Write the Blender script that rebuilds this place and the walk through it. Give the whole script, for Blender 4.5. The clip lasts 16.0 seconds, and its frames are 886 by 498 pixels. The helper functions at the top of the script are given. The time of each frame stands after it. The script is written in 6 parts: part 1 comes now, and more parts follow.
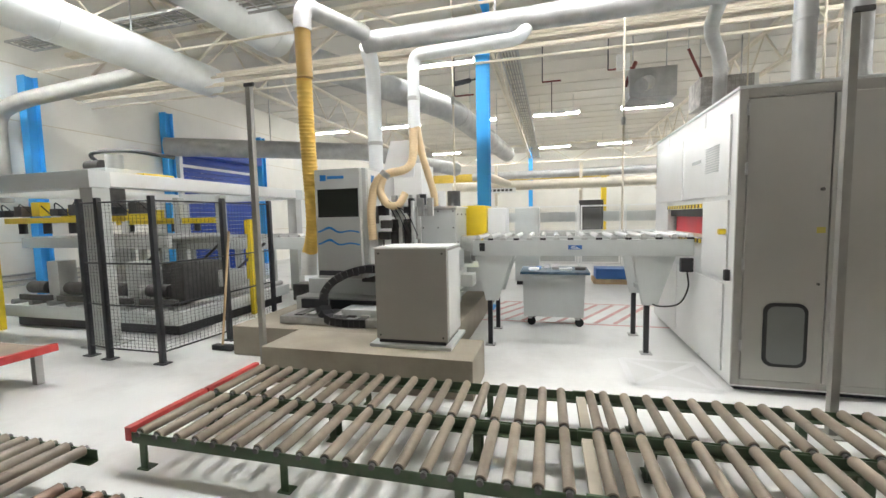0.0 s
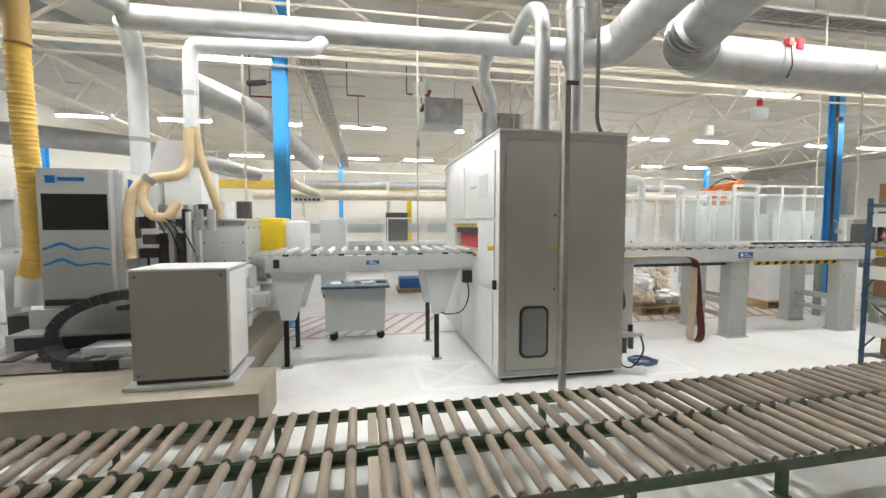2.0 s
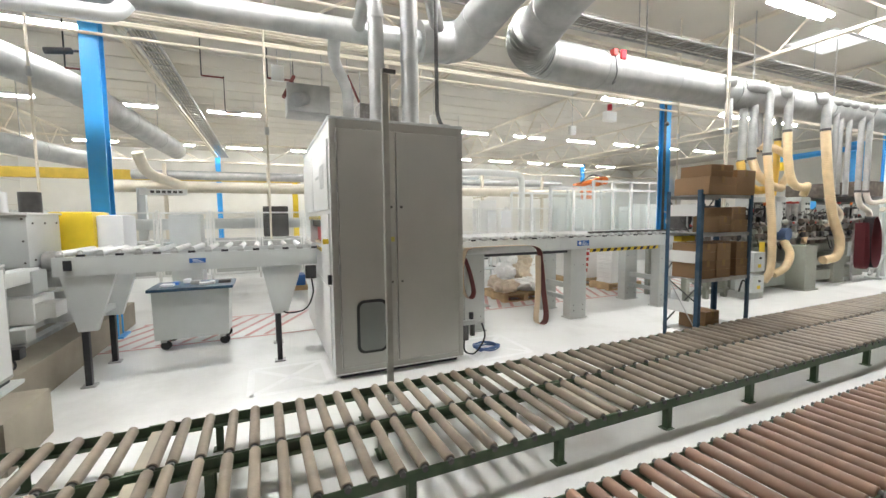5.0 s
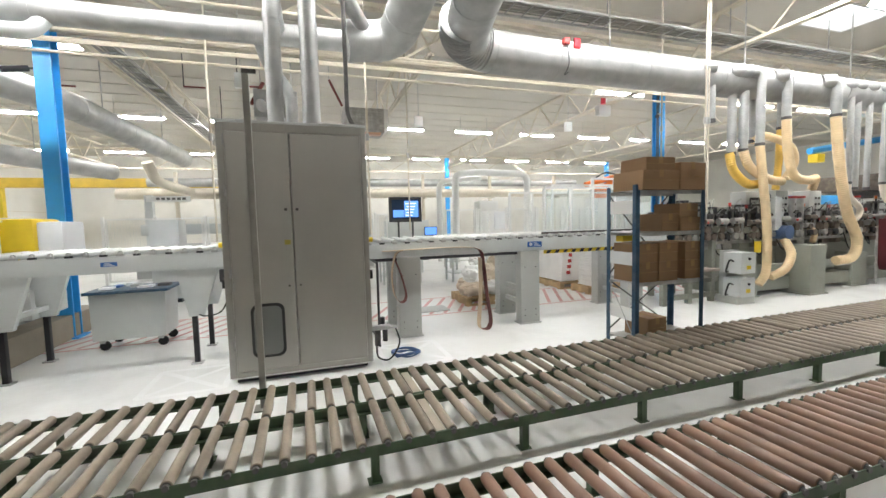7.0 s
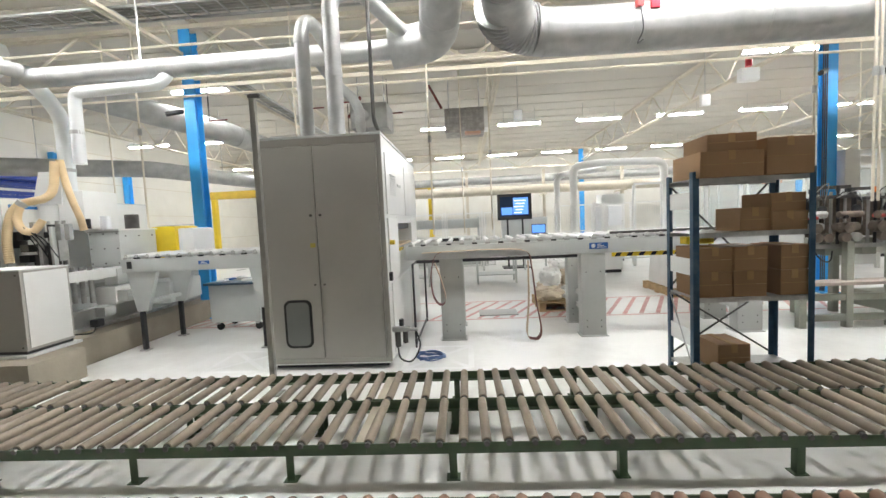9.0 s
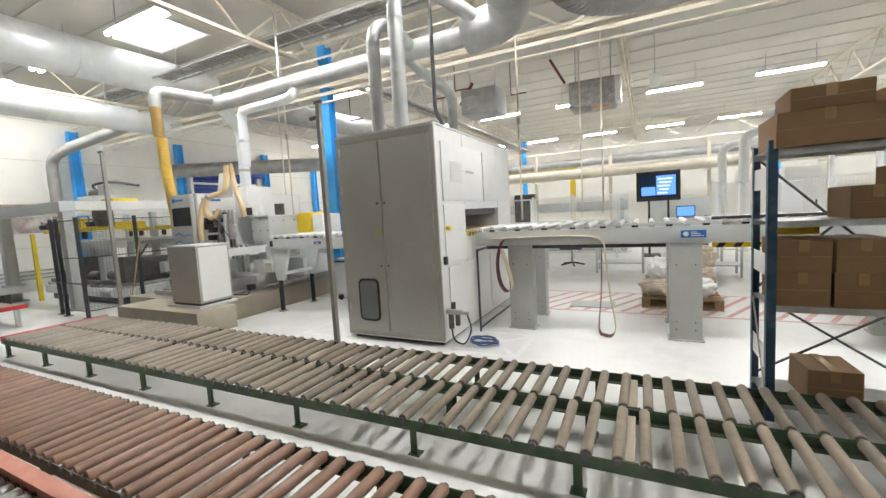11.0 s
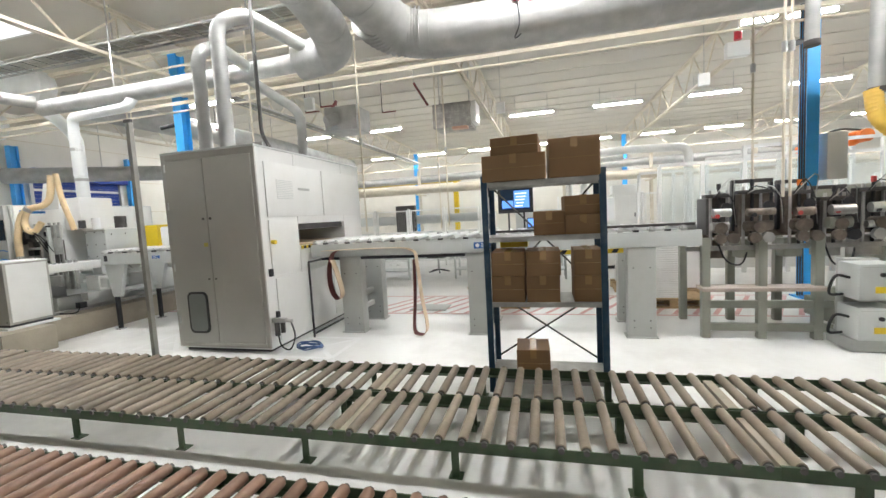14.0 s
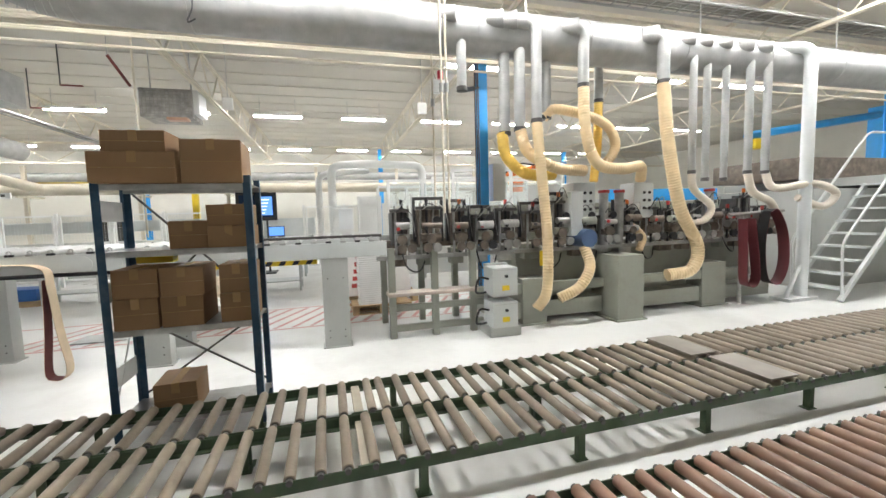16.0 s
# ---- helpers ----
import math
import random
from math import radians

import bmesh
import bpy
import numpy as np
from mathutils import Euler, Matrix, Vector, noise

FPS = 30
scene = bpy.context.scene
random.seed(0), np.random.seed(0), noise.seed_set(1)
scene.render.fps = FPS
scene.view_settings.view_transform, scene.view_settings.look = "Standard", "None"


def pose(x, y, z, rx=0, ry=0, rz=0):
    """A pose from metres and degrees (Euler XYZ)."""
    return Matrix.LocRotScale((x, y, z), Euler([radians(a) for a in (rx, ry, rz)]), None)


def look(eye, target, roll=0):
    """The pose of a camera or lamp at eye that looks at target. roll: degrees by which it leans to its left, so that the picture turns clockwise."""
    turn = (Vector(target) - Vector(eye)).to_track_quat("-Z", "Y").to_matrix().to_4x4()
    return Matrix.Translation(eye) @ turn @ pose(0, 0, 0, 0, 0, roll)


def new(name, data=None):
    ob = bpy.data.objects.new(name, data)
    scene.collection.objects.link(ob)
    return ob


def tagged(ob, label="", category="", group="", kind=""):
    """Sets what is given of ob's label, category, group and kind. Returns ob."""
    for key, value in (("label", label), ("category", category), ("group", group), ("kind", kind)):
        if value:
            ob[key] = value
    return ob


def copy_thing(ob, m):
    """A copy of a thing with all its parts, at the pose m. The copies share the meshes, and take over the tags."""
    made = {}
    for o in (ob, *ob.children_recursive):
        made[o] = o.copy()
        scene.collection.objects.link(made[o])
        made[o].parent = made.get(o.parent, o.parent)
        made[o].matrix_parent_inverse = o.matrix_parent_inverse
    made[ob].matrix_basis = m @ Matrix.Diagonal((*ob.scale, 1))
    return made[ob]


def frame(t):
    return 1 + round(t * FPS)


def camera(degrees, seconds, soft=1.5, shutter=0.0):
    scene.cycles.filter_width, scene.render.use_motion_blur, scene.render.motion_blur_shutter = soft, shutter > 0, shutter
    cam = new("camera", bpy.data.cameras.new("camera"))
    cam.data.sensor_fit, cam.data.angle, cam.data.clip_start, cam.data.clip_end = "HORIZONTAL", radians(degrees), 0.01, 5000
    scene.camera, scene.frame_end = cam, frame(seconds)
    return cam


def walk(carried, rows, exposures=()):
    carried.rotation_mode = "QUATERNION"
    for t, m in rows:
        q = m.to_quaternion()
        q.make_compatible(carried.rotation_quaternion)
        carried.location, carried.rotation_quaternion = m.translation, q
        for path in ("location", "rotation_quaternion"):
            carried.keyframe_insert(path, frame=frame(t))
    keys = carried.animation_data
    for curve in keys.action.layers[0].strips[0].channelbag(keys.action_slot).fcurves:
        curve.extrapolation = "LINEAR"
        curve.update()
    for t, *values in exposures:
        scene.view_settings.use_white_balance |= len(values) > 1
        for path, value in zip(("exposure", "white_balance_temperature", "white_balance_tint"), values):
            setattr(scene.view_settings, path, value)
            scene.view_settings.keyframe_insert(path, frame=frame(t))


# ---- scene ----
cam = camera(94.7, 16.0)

PATH = [
    (0, (0.002, 0.033, 1.47), (-0.513, 1.959, 1.314), -1.2),
    (0.5, (0.086, 0.052, 1.489), (-0.212, 2.024, 1.341), -1.2),
    (1, (0.1, 0.068, 1.503), (0.097, 2.064, 1.369), -0.6),
    (1.5, (0.133, 0.077, 1.525), (0.362, 2.06, 1.402), -0.1),
    (2, (0.169, 0.067, 1.544), (0.54, 2.028, 1.419), -0.1),
    (2.5, (0.242, 0.052, 1.538), (0.704, 1.994, 1.413), -0.2),
    (3, (0.246, 0.051, 1.525), (0.775, 1.976, 1.406), -0.5),
    (3.5, (0.271, 0.019, 1.521), (0.845, 1.93, 1.38), -0.7),
    (4, (0.358, -0.031, 1.527), (0.992, 1.859, 1.372), -0.9),
    (4.5, (0.575, -0.054, 1.504), (1.305, 1.802, 1.352), -0.9),
    (5, (0.864, -0.036, 1.517), (1.656, 1.794, 1.362), -0.6),
    (7.5, (2.517, -0.403, 1.481), (2.986, 1.536, 1.343), -1.9),
    (8, (2.861, -0.395, 1.51), (3.135, 1.582, 1.374), -2.4),
    (10.5, (4.511, -0.273, 1.472), (3.804, 1.59, 1.299), -2.9),
    (11, (4.727, -0.132, 1.476), (3.831, 1.647, 1.297), -3.3),
    (11.5, (4.894, -0.077, 1.494), (3.831, 1.608, 1.322), -3.4),
    (12, (5.101, -0.05, 1.496), (3.94, 1.566, 1.295), -3.7),
    (12.5, (5.224, -0.101, 1.473), (4.096, 1.54, 1.287), -3.7),
    (13, (5.373, -0.216, 1.486), (4.345, 1.49, 1.31), -3.7),
    (13.5, (5.571, -0.315, 1.507), (4.778, 1.514, 1.345), -3.7),
    (14, (5.924, -0.242, 1.506), (5.418, 1.685, 1.341), -3.2),
    (14.5, (6.072, -0.136, 1.506), (5.875, 1.847, 1.336), -2.6),
    (15, (6.293, -0.066, 1.518), (6.426, 1.922, 1.341), -2.1),
    (15.5, (6.614, -0.081, 1.508), (6.972, 1.878, 1.324), -1.6),
    (16, (6.871, -0.087, 1.49), (7.401, 1.834, 1.32), -1.6),
]
walk(cam, [(t, look(e, a, r)) for t, e, a, r in PATH], [(0, 1.0), (16, 1.0)])

# world: a dull daylight sky above the roof
world = bpy.data.worlds.new("world")
scene.world = world
world.use_nodes = True
sky = world.node_tree.nodes.new("ShaderNodeTexSky")
sky.sky_type, sky.sun_disc = "NISHITA", False
sky.sun_elevation, sky.sun_rotation = radians(35), radians(200)
world.node_tree.links.new(sky.outputs[0], world.node_tree.nodes["Background"].inputs[0])
world.node_tree.nodes["Background"].inputs[1].default_value = 0.1
LAMP_POWER = 66.0

# ---------------------------------------------------------------- materials


def mat(name, col, rough=0.5, metal=0.0, var=0.12, scale=4.0, bump=0.0, bscale=60.0, dirt=None, dscale=1.3, damount=0.4, rnd=0.0, spec=0.5):
    """Principled paint or metal with broad stains, fine grain and a slight relief."""
    m = bpy.data.materials.new(name)
    m.use_nodes = True
    nt = m.node_tree
    n, l = nt.nodes, nt.links
    p = n["Principled BSDF"]
    p.inputs["Metallic"].default_value = metal
    p.inputs["Specular IOR Level"].default_value = spec
    co = n.new("ShaderNodeTexCoord")
    n1 = n.new("ShaderNodeTexNoise")
    n1.inputs["Scale"].default_value, n1.inputs["Detail"].default_value = scale, 6
    l.new(co.outputs["Object"], n1.inputs["Vector"])
    r1 = n.new("ShaderNodeMapRange")
    r1.inputs[1].default_value, r1.inputs[2].default_value = 0.3, 0.7
    r1.inputs[3].default_value, r1.inputs[4].default_value = 1 - var, 1 + var
    l.new(n1.outputs[0], r1.inputs[0])
    base = n.new("ShaderNodeMix")
    base.data_type, base.blend_type = "RGBA", "MULTIPLY"
    base.inputs[0].default_value = 1
    base.inputs[6].default_value = (*col, 1)
    l.new(r1.outputs[0], base.inputs[7])
    out = base.outputs[2]
    if rnd:
        oi = n.new("ShaderNodeObjectInfo")
        rr = n.new("ShaderNodeMapRange")
        rr.inputs[3].default_value, rr.inputs[4].default_value = 1 - rnd, 1 + rnd
        l.new(oi.outputs["Random"], rr.inputs[0])
        mm = n.new("ShaderNodeMix")
        mm.data_type, mm.blend_type = "RGBA", "MULTIPLY"
        mm.inputs[0].default_value = 1
        l.new(out, mm.inputs[6])
        l.new(rr.outputs[0], mm.inputs[7])
        out = mm.outputs[2]
    if dirt:
        n2 = n.new("ShaderNodeTexNoise")
        n2.inputs["Scale"].default_value, n2.inputs["Detail"].default_value = dscale, 9
        n2.inputs["Roughness"].default_value = 0.65
        l.new(co.outputs["Object"], n2.inputs["Vector"])
        r2 = n.new("ShaderNodeMapRange")
        r2.inputs[1].default_value, r2.inputs[2].default_value = 0.48, 0.75
        r2.inputs[4].default_value = damount
        l.new(n2.outputs[0], r2.inputs[0])
        mx = n.new("ShaderNodeMix")
        mx.data_type = "RGBA"
        mx.inputs[7].default_value = (*dirt, 1)
        l.new(r2.outputs[0], mx.inputs[0])
        l.new(out, mx.inputs[6])
        out = mx.outputs[2]
    l.new(out, p.inputs["Base Color"])
    r3 = n.new("ShaderNodeMapRange")
    r3.inputs[3].default_value, r3.inputs[4].default_value = max(rough - 0.12, 0.03), min(rough + 0.12, 1)
    l.new(n1.outputs[0], r3.inputs[0])
    l.new(r3.outputs[0], p.inputs["Roughness"])
    if bump:
        n3 = n.new("ShaderNodeTexNoise")
        n3.inputs["Scale"].default_value, n3.inputs["Detail"].default_value = bscale, 4
        l.new(co.outputs["Object"], n3.inputs["Vector"])
        b = n.new("ShaderNodeBump")
        b.inputs["Strength"].default_value, b.inputs["Distance"].default_value = bump, 0.01
        l.new(n3.outputs[0], b.inputs["Height"])
        l.new(b.outputs[0], p.inputs["Normal"])
    return m


def glow(name, col, power):
    m = bpy.data.materials.new(name)
    m.use_nodes = True
    nt = m.node_tree
    nt.nodes.clear()
    e = nt.nodes.new("ShaderNodeEmission")
    e.inputs[0].default_value, e.inputs[1].default_value = (*col, 1), power
    o = nt.nodes.new("ShaderNodeOutputMaterial")
    nt.links.new(e.outputs[0], o.inputs[0])
    return m


def glass(name, col, rough=0.05, through_amount=0.85):
    m = bpy.data.materials.new(name)
    m.use_nodes = True
    nt = m.node_tree
    p = nt.nodes["Principled BSDF"]
    p.inputs["Base Color"].default_value = (*col, 1)
    p.inputs["Roughness"].default_value = rough
    tr = nt.nodes.new("ShaderNodeBsdfTransparent")
    tr.inputs[0].default_value = (*col, 1)
    mx = nt.nodes.new("ShaderNodeMixShader")
    mx.inputs[0].default_value = through_amount
    nt.links.new(p.outputs[0], mx.inputs[1])
    nt.links.new(tr.outputs[0], mx.inputs[2])
    nt.links.new(mx.outputs[0], nt.nodes["Material Output"].inputs[0])
    return m


FLOOR = mat("floor_coating", (0.80, 0.80, 0.78), 0.32, var=0.05, scale=0.7, bump=0.03, bscale=25, dirt=(0.42, 0.40, 0.37), dscale=0.9, damount=0.45)
WALL = mat("wall_paint", (0.80, 0.78, 0.72), 0.7, var=0.04, scale=1.2, bump=0.05, dirt=(0.62, 0.58, 0.50), dscale=0.5, damount=0.3)
CEIL = mat("roof_sheet", (0.61, 0.575, 0.515), 0.6, var=0.04, scale=0.8, dirt=(0.66, 0.60, 0.50), dscale=0.4, damount=0.35)
CREAM = mat("cream_steel", (0.66, 0.60, 0.49), 0.5, var=0.08, scale=3, dirt=(0.45, 0.38, 0.28), dscale=2, damount=0.4)
BLUE = mat("blue_paint", (0.04, 0.38, 0.85), 0.35, var=0.08, scale=3, dirt=(0.12, 0.28, 0.45), dscale=2, damount=0.3)
DARKBLUE = mat("rack_blue", (0.02, 0.065, 0.12), 0.4, var=0.15, scale=8, dirt=(0.2, 0.24, 0.27), dscale=6, damount=0.4)
DOORBLUE = mat("roller_door_blue", (0.01, 0.05, 0.33), 0.5, var=0.1)
ZINC = mat("galvanised_sheet", (0.45, 0.45, 0.44), 0.56, 0.55, var=0.14, scale=5, bump=0.06, bscale=14, dirt=(0.30, 0.30, 0.29), dscale=3, damount=0.5)
WHITEDUCT = mat("pale_duct", (0.78, 0.80, 0.80), 0.42, 0.25, var=0.06, scale=3, dirt=(0.55, 0.55, 0.52), dscale=2, damount=0.35)
STEEL = mat("steel", (0.48, 0.48, 0.47), 0.35, 0.8, var=0.2, scale=9, dirt=(0.25, 0.22, 0.19), dscale=5, damount=0.4)
DARKSTEEL = mat("dark_steel", (0.10, 0.095, 0.09), 0.45, 0.5, var=0.25, scale=10)
POLE = mat("grey_pole", (0.32, 0.31, 0.28), 0.45, 0.3, var=0.12, scale=6)
GREY = mat("machine_grey", (0.47, 0.48, 0.46), 0.42, var=0.05, scale=2.5, bump=0.02, bscale=120, dirt=(0.33, 0.32, 0.29), dscale=2.2, damount=0.3)
LIGHTGREY = mat("light_grey_paint", (0.62, 0.64, 0.63), 0.38, var=0.05, scale=2.5, dirt=(0.45, 0.44, 0.41), dscale=2, damount=0.3)
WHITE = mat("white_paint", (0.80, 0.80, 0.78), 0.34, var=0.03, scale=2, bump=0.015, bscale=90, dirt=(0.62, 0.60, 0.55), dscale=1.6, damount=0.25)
# same paint as the white sides, darkened for the shade on front faces
SHADEGREY = mat("shaded_front_grey", (0.40, 0.385, 0.35), 0.42, var=0.04, scale=1.8, bump=0.02, bscale=140, dirt=(0.32, 0.30, 0.27), dscale=1.5, damount=0.3)
GREEN = mat("dark_green_rail", (0.045, 0.08, 0.035), 0.5, var=0.2, scale=8, dirt=(0.12, 0.10, 0.07), dscale=6, damount=0.5)
ROLLER = mat("roller_brown", (0.235, 0.19, 0.142), 0.5, var=0.2, scale=7, bump=0.04, dirt=(0.36, 0.31, 0.26), dscale=5, damount=0.6, rnd=0.16)
ROLLERRED = mat("roller_red_brown", (0.24, 0.135, 0.085), 0.5, var=0.2, scale=7, bump=0.04, dirt=(0.31, 0.215, 0.155), dscale=5, damount=0.6, rnd=0.14)
RED = mat("red_paint", (0.50, 0.05, 0.045), 0.5, var=0.15, scale=6, dirt=(0.5, 0.2, 0.15), dscale=8, damount=0.4)
PINK = mat("faded_red_rail", (0.62, 0.25, 0.17), 0.5, var=0.12, scale=5, dirt=(0.6, 0.4, 0.3), dscale=5, damount=0.5)
CONC = mat("concrete", (0.33, 0.29, 0.23), 0.8, var=0.12, scale=3, bump=0.2, bscale=30, dirt=(0.27, 0.23, 0.18), dscale=2.5, damount=0.55)
RUBBER = mat("black_rubber", (0.02, 0.02, 0.02), 0.6, var=0.2, scale=10)
BLACK = mat("black_paint", (0.025, 0.025, 0.028), 0.4, var=0.15, scale=10)
YELLOW = mat("yellow_paint", (0.80, 0.58, 0.03), 0.4, var=0.08, scale=5)
YELLOWHOSE = mat("yellow_hose", (0.80, 0.52, 0.10), 0.45, var=0.1, scale=5, dirt=(0.55, 0.36, 0.10), dscale=3, damount=0.5)
TANHOSE = mat("cream_hose", (0.78, 0.60, 0.36), 0.45, var=0.1, scale=5, dirt=(0.62, 0.44, 0.24), dscale=3, damount=0.5)
PALEHOSE = mat("pale_hose", (0.80, 0.72, 0.62), 0.45, var=0.08, scale=5)
CARD = mat("cardboard", (0.30, 0.18, 0.09), 0.8, var=0.06, scale=3, bump=0.05, bscale=40, dirt=(0.28, 0.17, 0.09), dscale=2, damount=0.3, rnd=0.08)
TAPE = mat("parcel_tape", (0.42, 0.27, 0.13), 0.25, var=0.04)
WOOD = mat("pallet_wood", (0.50, 0.35, 0.19), 0.75, var=0.2, scale=6, bump=0.1, dirt=(0.3, 0.2, 0.1), dscale=5, damount=0.5)
BELTTAN = mat("belt_tan", (0.60, 0.47, 0.33), 0.7, var=0.08, scale=8)
BELTRED = mat("abrasive_red", (0.16, 0.045, 0.04), 0.8, var=0.12, scale=15, bump=0.1, bscale=200)
LABELBLUE = mat("label_blue", (0.03, 0.13, 0.42), 0.4, var=0.05)
LOGOBLUE = mat("wave_blue", (0.02, 0.20, 0.55), 0.35, var=0.05)
PAPER = mat("white_paper", (0.82, 0.83, 0.84), 0.6, var=0.03)
BAG = mat("paper_sack", (0.62, 0.52, 0.40), 0.75, var=0.12, scale=5, bump=0.3, bscale=12)
WHITEBAG = mat("woven_bag", (0.80, 0.79, 0.77), 0.7, var=0.05, scale=4, bump=0.3, bscale=10)
ORANGE = mat("orange_paint", (0.80, 0.20, 0.03), 0.4, var=0.08)
MAROON = mat("maroon_belt", (0.13, 0.025, 0.03), 0.6, var=0.12)
DARKGLASS = mat("dark_glass", (0.02, 0.022, 0.018), 0.08, var=0.05)
CLEAR = glass("clear_sheet", (0.93, 0.96, 0.96))
PLASTIC = glass("milky_sheet", (0.85, 0.88, 0.88), 0.3, 0.5)
TUBE = glow("fluorescent_tube", (0.94, 0.95, 0.95), LAMP_POWER)
SKYLIGHT = glow("daylight_dome", (0.95, 0.98, 1.0), 1.5)
SCREEN = glow("screen_blue", (0.12, 0.30, 0.85), 0.9)
SCREENWHITE = glow("screen_white", (0.75, 0.85, 1.0), 1.0)
REDGLOW = mat("red_guard", (0.65, 0.03, 0.05), 0.35, var=0.1)
LINERED = mat("floor_line_red", (0.62, 0.30, 0.28), 0.4, var=0.12, scale=5, dirt=(0.72, 0.70, 0.67), dscale=6, damount=0.7)
LINEWHITE = mat("floor_line_white", (0.86, 0.86, 0.85), 0.35, var=0.05)

# ---------------------------------------------------------------- builders


def base_of(ob):
    v = Vector((0, 0, 0))
    while ob:
        v += ob.location
        ob = ob.parent
    return v


def thing(name, at, label, category, group="", kind=""):
    return tagged(new(name), label, category, group, kind) if at is None else place(tagged(new(name), label, category, group, kind), at)


def place(ob, at):
    ob.location = at
    ob.empty_display_size = 0.1
    return ob


def finish(bm, name, material, smooth):
    bmesh.ops.recalc_face_normals(bm, faces=bm.faces)
    me = bpy.data.meshes.new(name)
    bm.to_mesh(me)
    bm.free()
    mats = material if isinstance(material, (list, tuple)) else [material]
    for m in mats:
        me.materials.append(m)
    if smooth:
        me.polygons.foreach_set("use_smooth", [True] * len(me.polygons))
        me.set_sharp_from_angle(angle=radians(40))
    return me


def part(name, bm, material, parent, label="", smooth=True):
    """One mesh under a thing or part; the bmesh is in world coordinates."""
    bmesh.ops.translate(bm, vec=-base_of(parent), verts=bm.verts)
    ob = new(name, finish(bm, name, material, smooth))
    ob.parent = parent
    return tagged(ob, label)


def solid(name, bm, material, label="", category="", kind="", group="", smooth=True):
    """One mesh that is a thing of its own, with its origin at its lowest middle."""
    lo = Vector((min(v.co.x for v in bm.verts), min(v.co.y for v in bm.verts), min(v.co.z for v in bm.verts)))
    hi = Vector((max(v.co.x for v in bm.verts), max(v.co.y for v in bm.verts), max(v.co.z for v in bm.verts)))
    at = Vector(((lo.x + hi.x) / 2, (lo.y + hi.y) / 2, lo.z))
    bmesh.ops.translate(bm, vec=-at, verts=bm.verts)
    ob = new(name, finish(bm, name, material, smooth))
    ob.location = at
    return tagged(ob, label, category, group, kind)


def box(bm, x0, y0, z0, x1, y1, z1, bev=0.0, mi=0):
    r = bmesh.ops.create_cube(bm, size=1)
    vs = r["verts"]
    for v in vs:
        v.co = Vector((x0 + (v.co.x + 0.5) * (x1 - x0), y0 + (v.co.y + 0.5) * (y1 - y0), z0 + (v.co.z + 0.5) * (z1 - z0)))
    fs = {f for v in vs for f in v.link_faces}
    for f in fs:
        f.material_index = mi
    if bev:
        bmesh.ops.bevel(bm, geom=list({e for v in vs for e in v.link_edges}), offset=bev, segments=2, profile=0.7, affect="EDGES")
    return bm


def BX(x0, y0, z0, x1, y1, z1, bev=0.0):
    return box(bmesh.new(), x0, y0, z0, x1, y1, z1, bev)


def rounded(pts, r, n=5):
    """A polyline with its corners rounded to radius r."""
    P = [Vector(p) for p in pts]
    out = [P[0]]
    for a, b, c in zip(P, P[1:], P[2:]):
        u, v = (a - b), (c - b)
        d = min(r, u.length * 0.45, v.length * 0.45)
        s, e = b + u.normalized() * d, b + v.normalized() * d
        for i in range(n + 1):
            t = i / n
            out.append(s * (1 - t) ** 2 + b * 2 * t * (1 - t) + e * t * t)
    out.append(P[-1])
    return out


def spline(pts, step=0.02):
    """Evenly spaced points on a smooth curve through pts."""
    P = [Vector(p) for p in pts]
    P = [P[0] * 2 - P[1]] + P + [P[-1] * 2 - P[-2]]
    raw = []
    for i in range(1, len(P) - 2):
        a, b, c, d = P[i - 1], P[i], P[i + 1], P[i + 2]
        n = max(int((c - b).length / step * 2), 2)
        for k in range(n):
            t = k / n
            raw.append(0.5 * ((2 * b) + (c - a) * t + (2 * a - 5 * b + 4 * c - d) * t * t + (3 * b - a - 3 * c + d) * t ** 3))
    raw.append(P[-2])
    out, acc = [raw[0]], 0.0
    for a, b in zip(raw, raw[1:]):
        acc += (b - a).length
        if acc >= step:
            out.append(b)
            acc = 0.0
    return out


def tube(bm, pts, r, n=14, cap=True, radii=None):
    P = [Vector(p) for p in pts]
    rings, prev = [], None
    for i, p in enumerate(P):
        d = (P[min(i + 1, len(P) - 1)] - P[max(i - 1, 0)]).normalized()
        if prev is None:
            u = d.orthogonal().normalized()
        else:
            u = (prev - d * prev.dot(d)).normalized()
        prev = u
        w = d.cross(u)
        rr = radii[i] if radii else r
        rings.append([bm.verts.new(p + (u * math.cos(2 * math.pi * k / n) + w * math.sin(2 * math.pi * k / n)) * rr) for k in range(n)])
    for a, b in zip(rings, rings[1:]):
        for k in range(n):
            bm.faces.new((a[k], a[(k + 1) % n], b[(k + 1) % n], b[k]))
    if cap:
        bm.faces.new(rings[0][::-1])
        bm.faces.new(rings[-1])
    return bm


def TB(pts, r, n=14):
    return tube(bmesh.new(), pts, r, n)


def hose(pts, r, pitch=0.03, n=12):
    """A corrugated hose."""
    P = spline(pts, pitch / 3)
    return tube(bmesh.new(), P, r, n, radii=[r * (1.04 if i % 3 == 0 else 0.965) for i in range(len(P))])


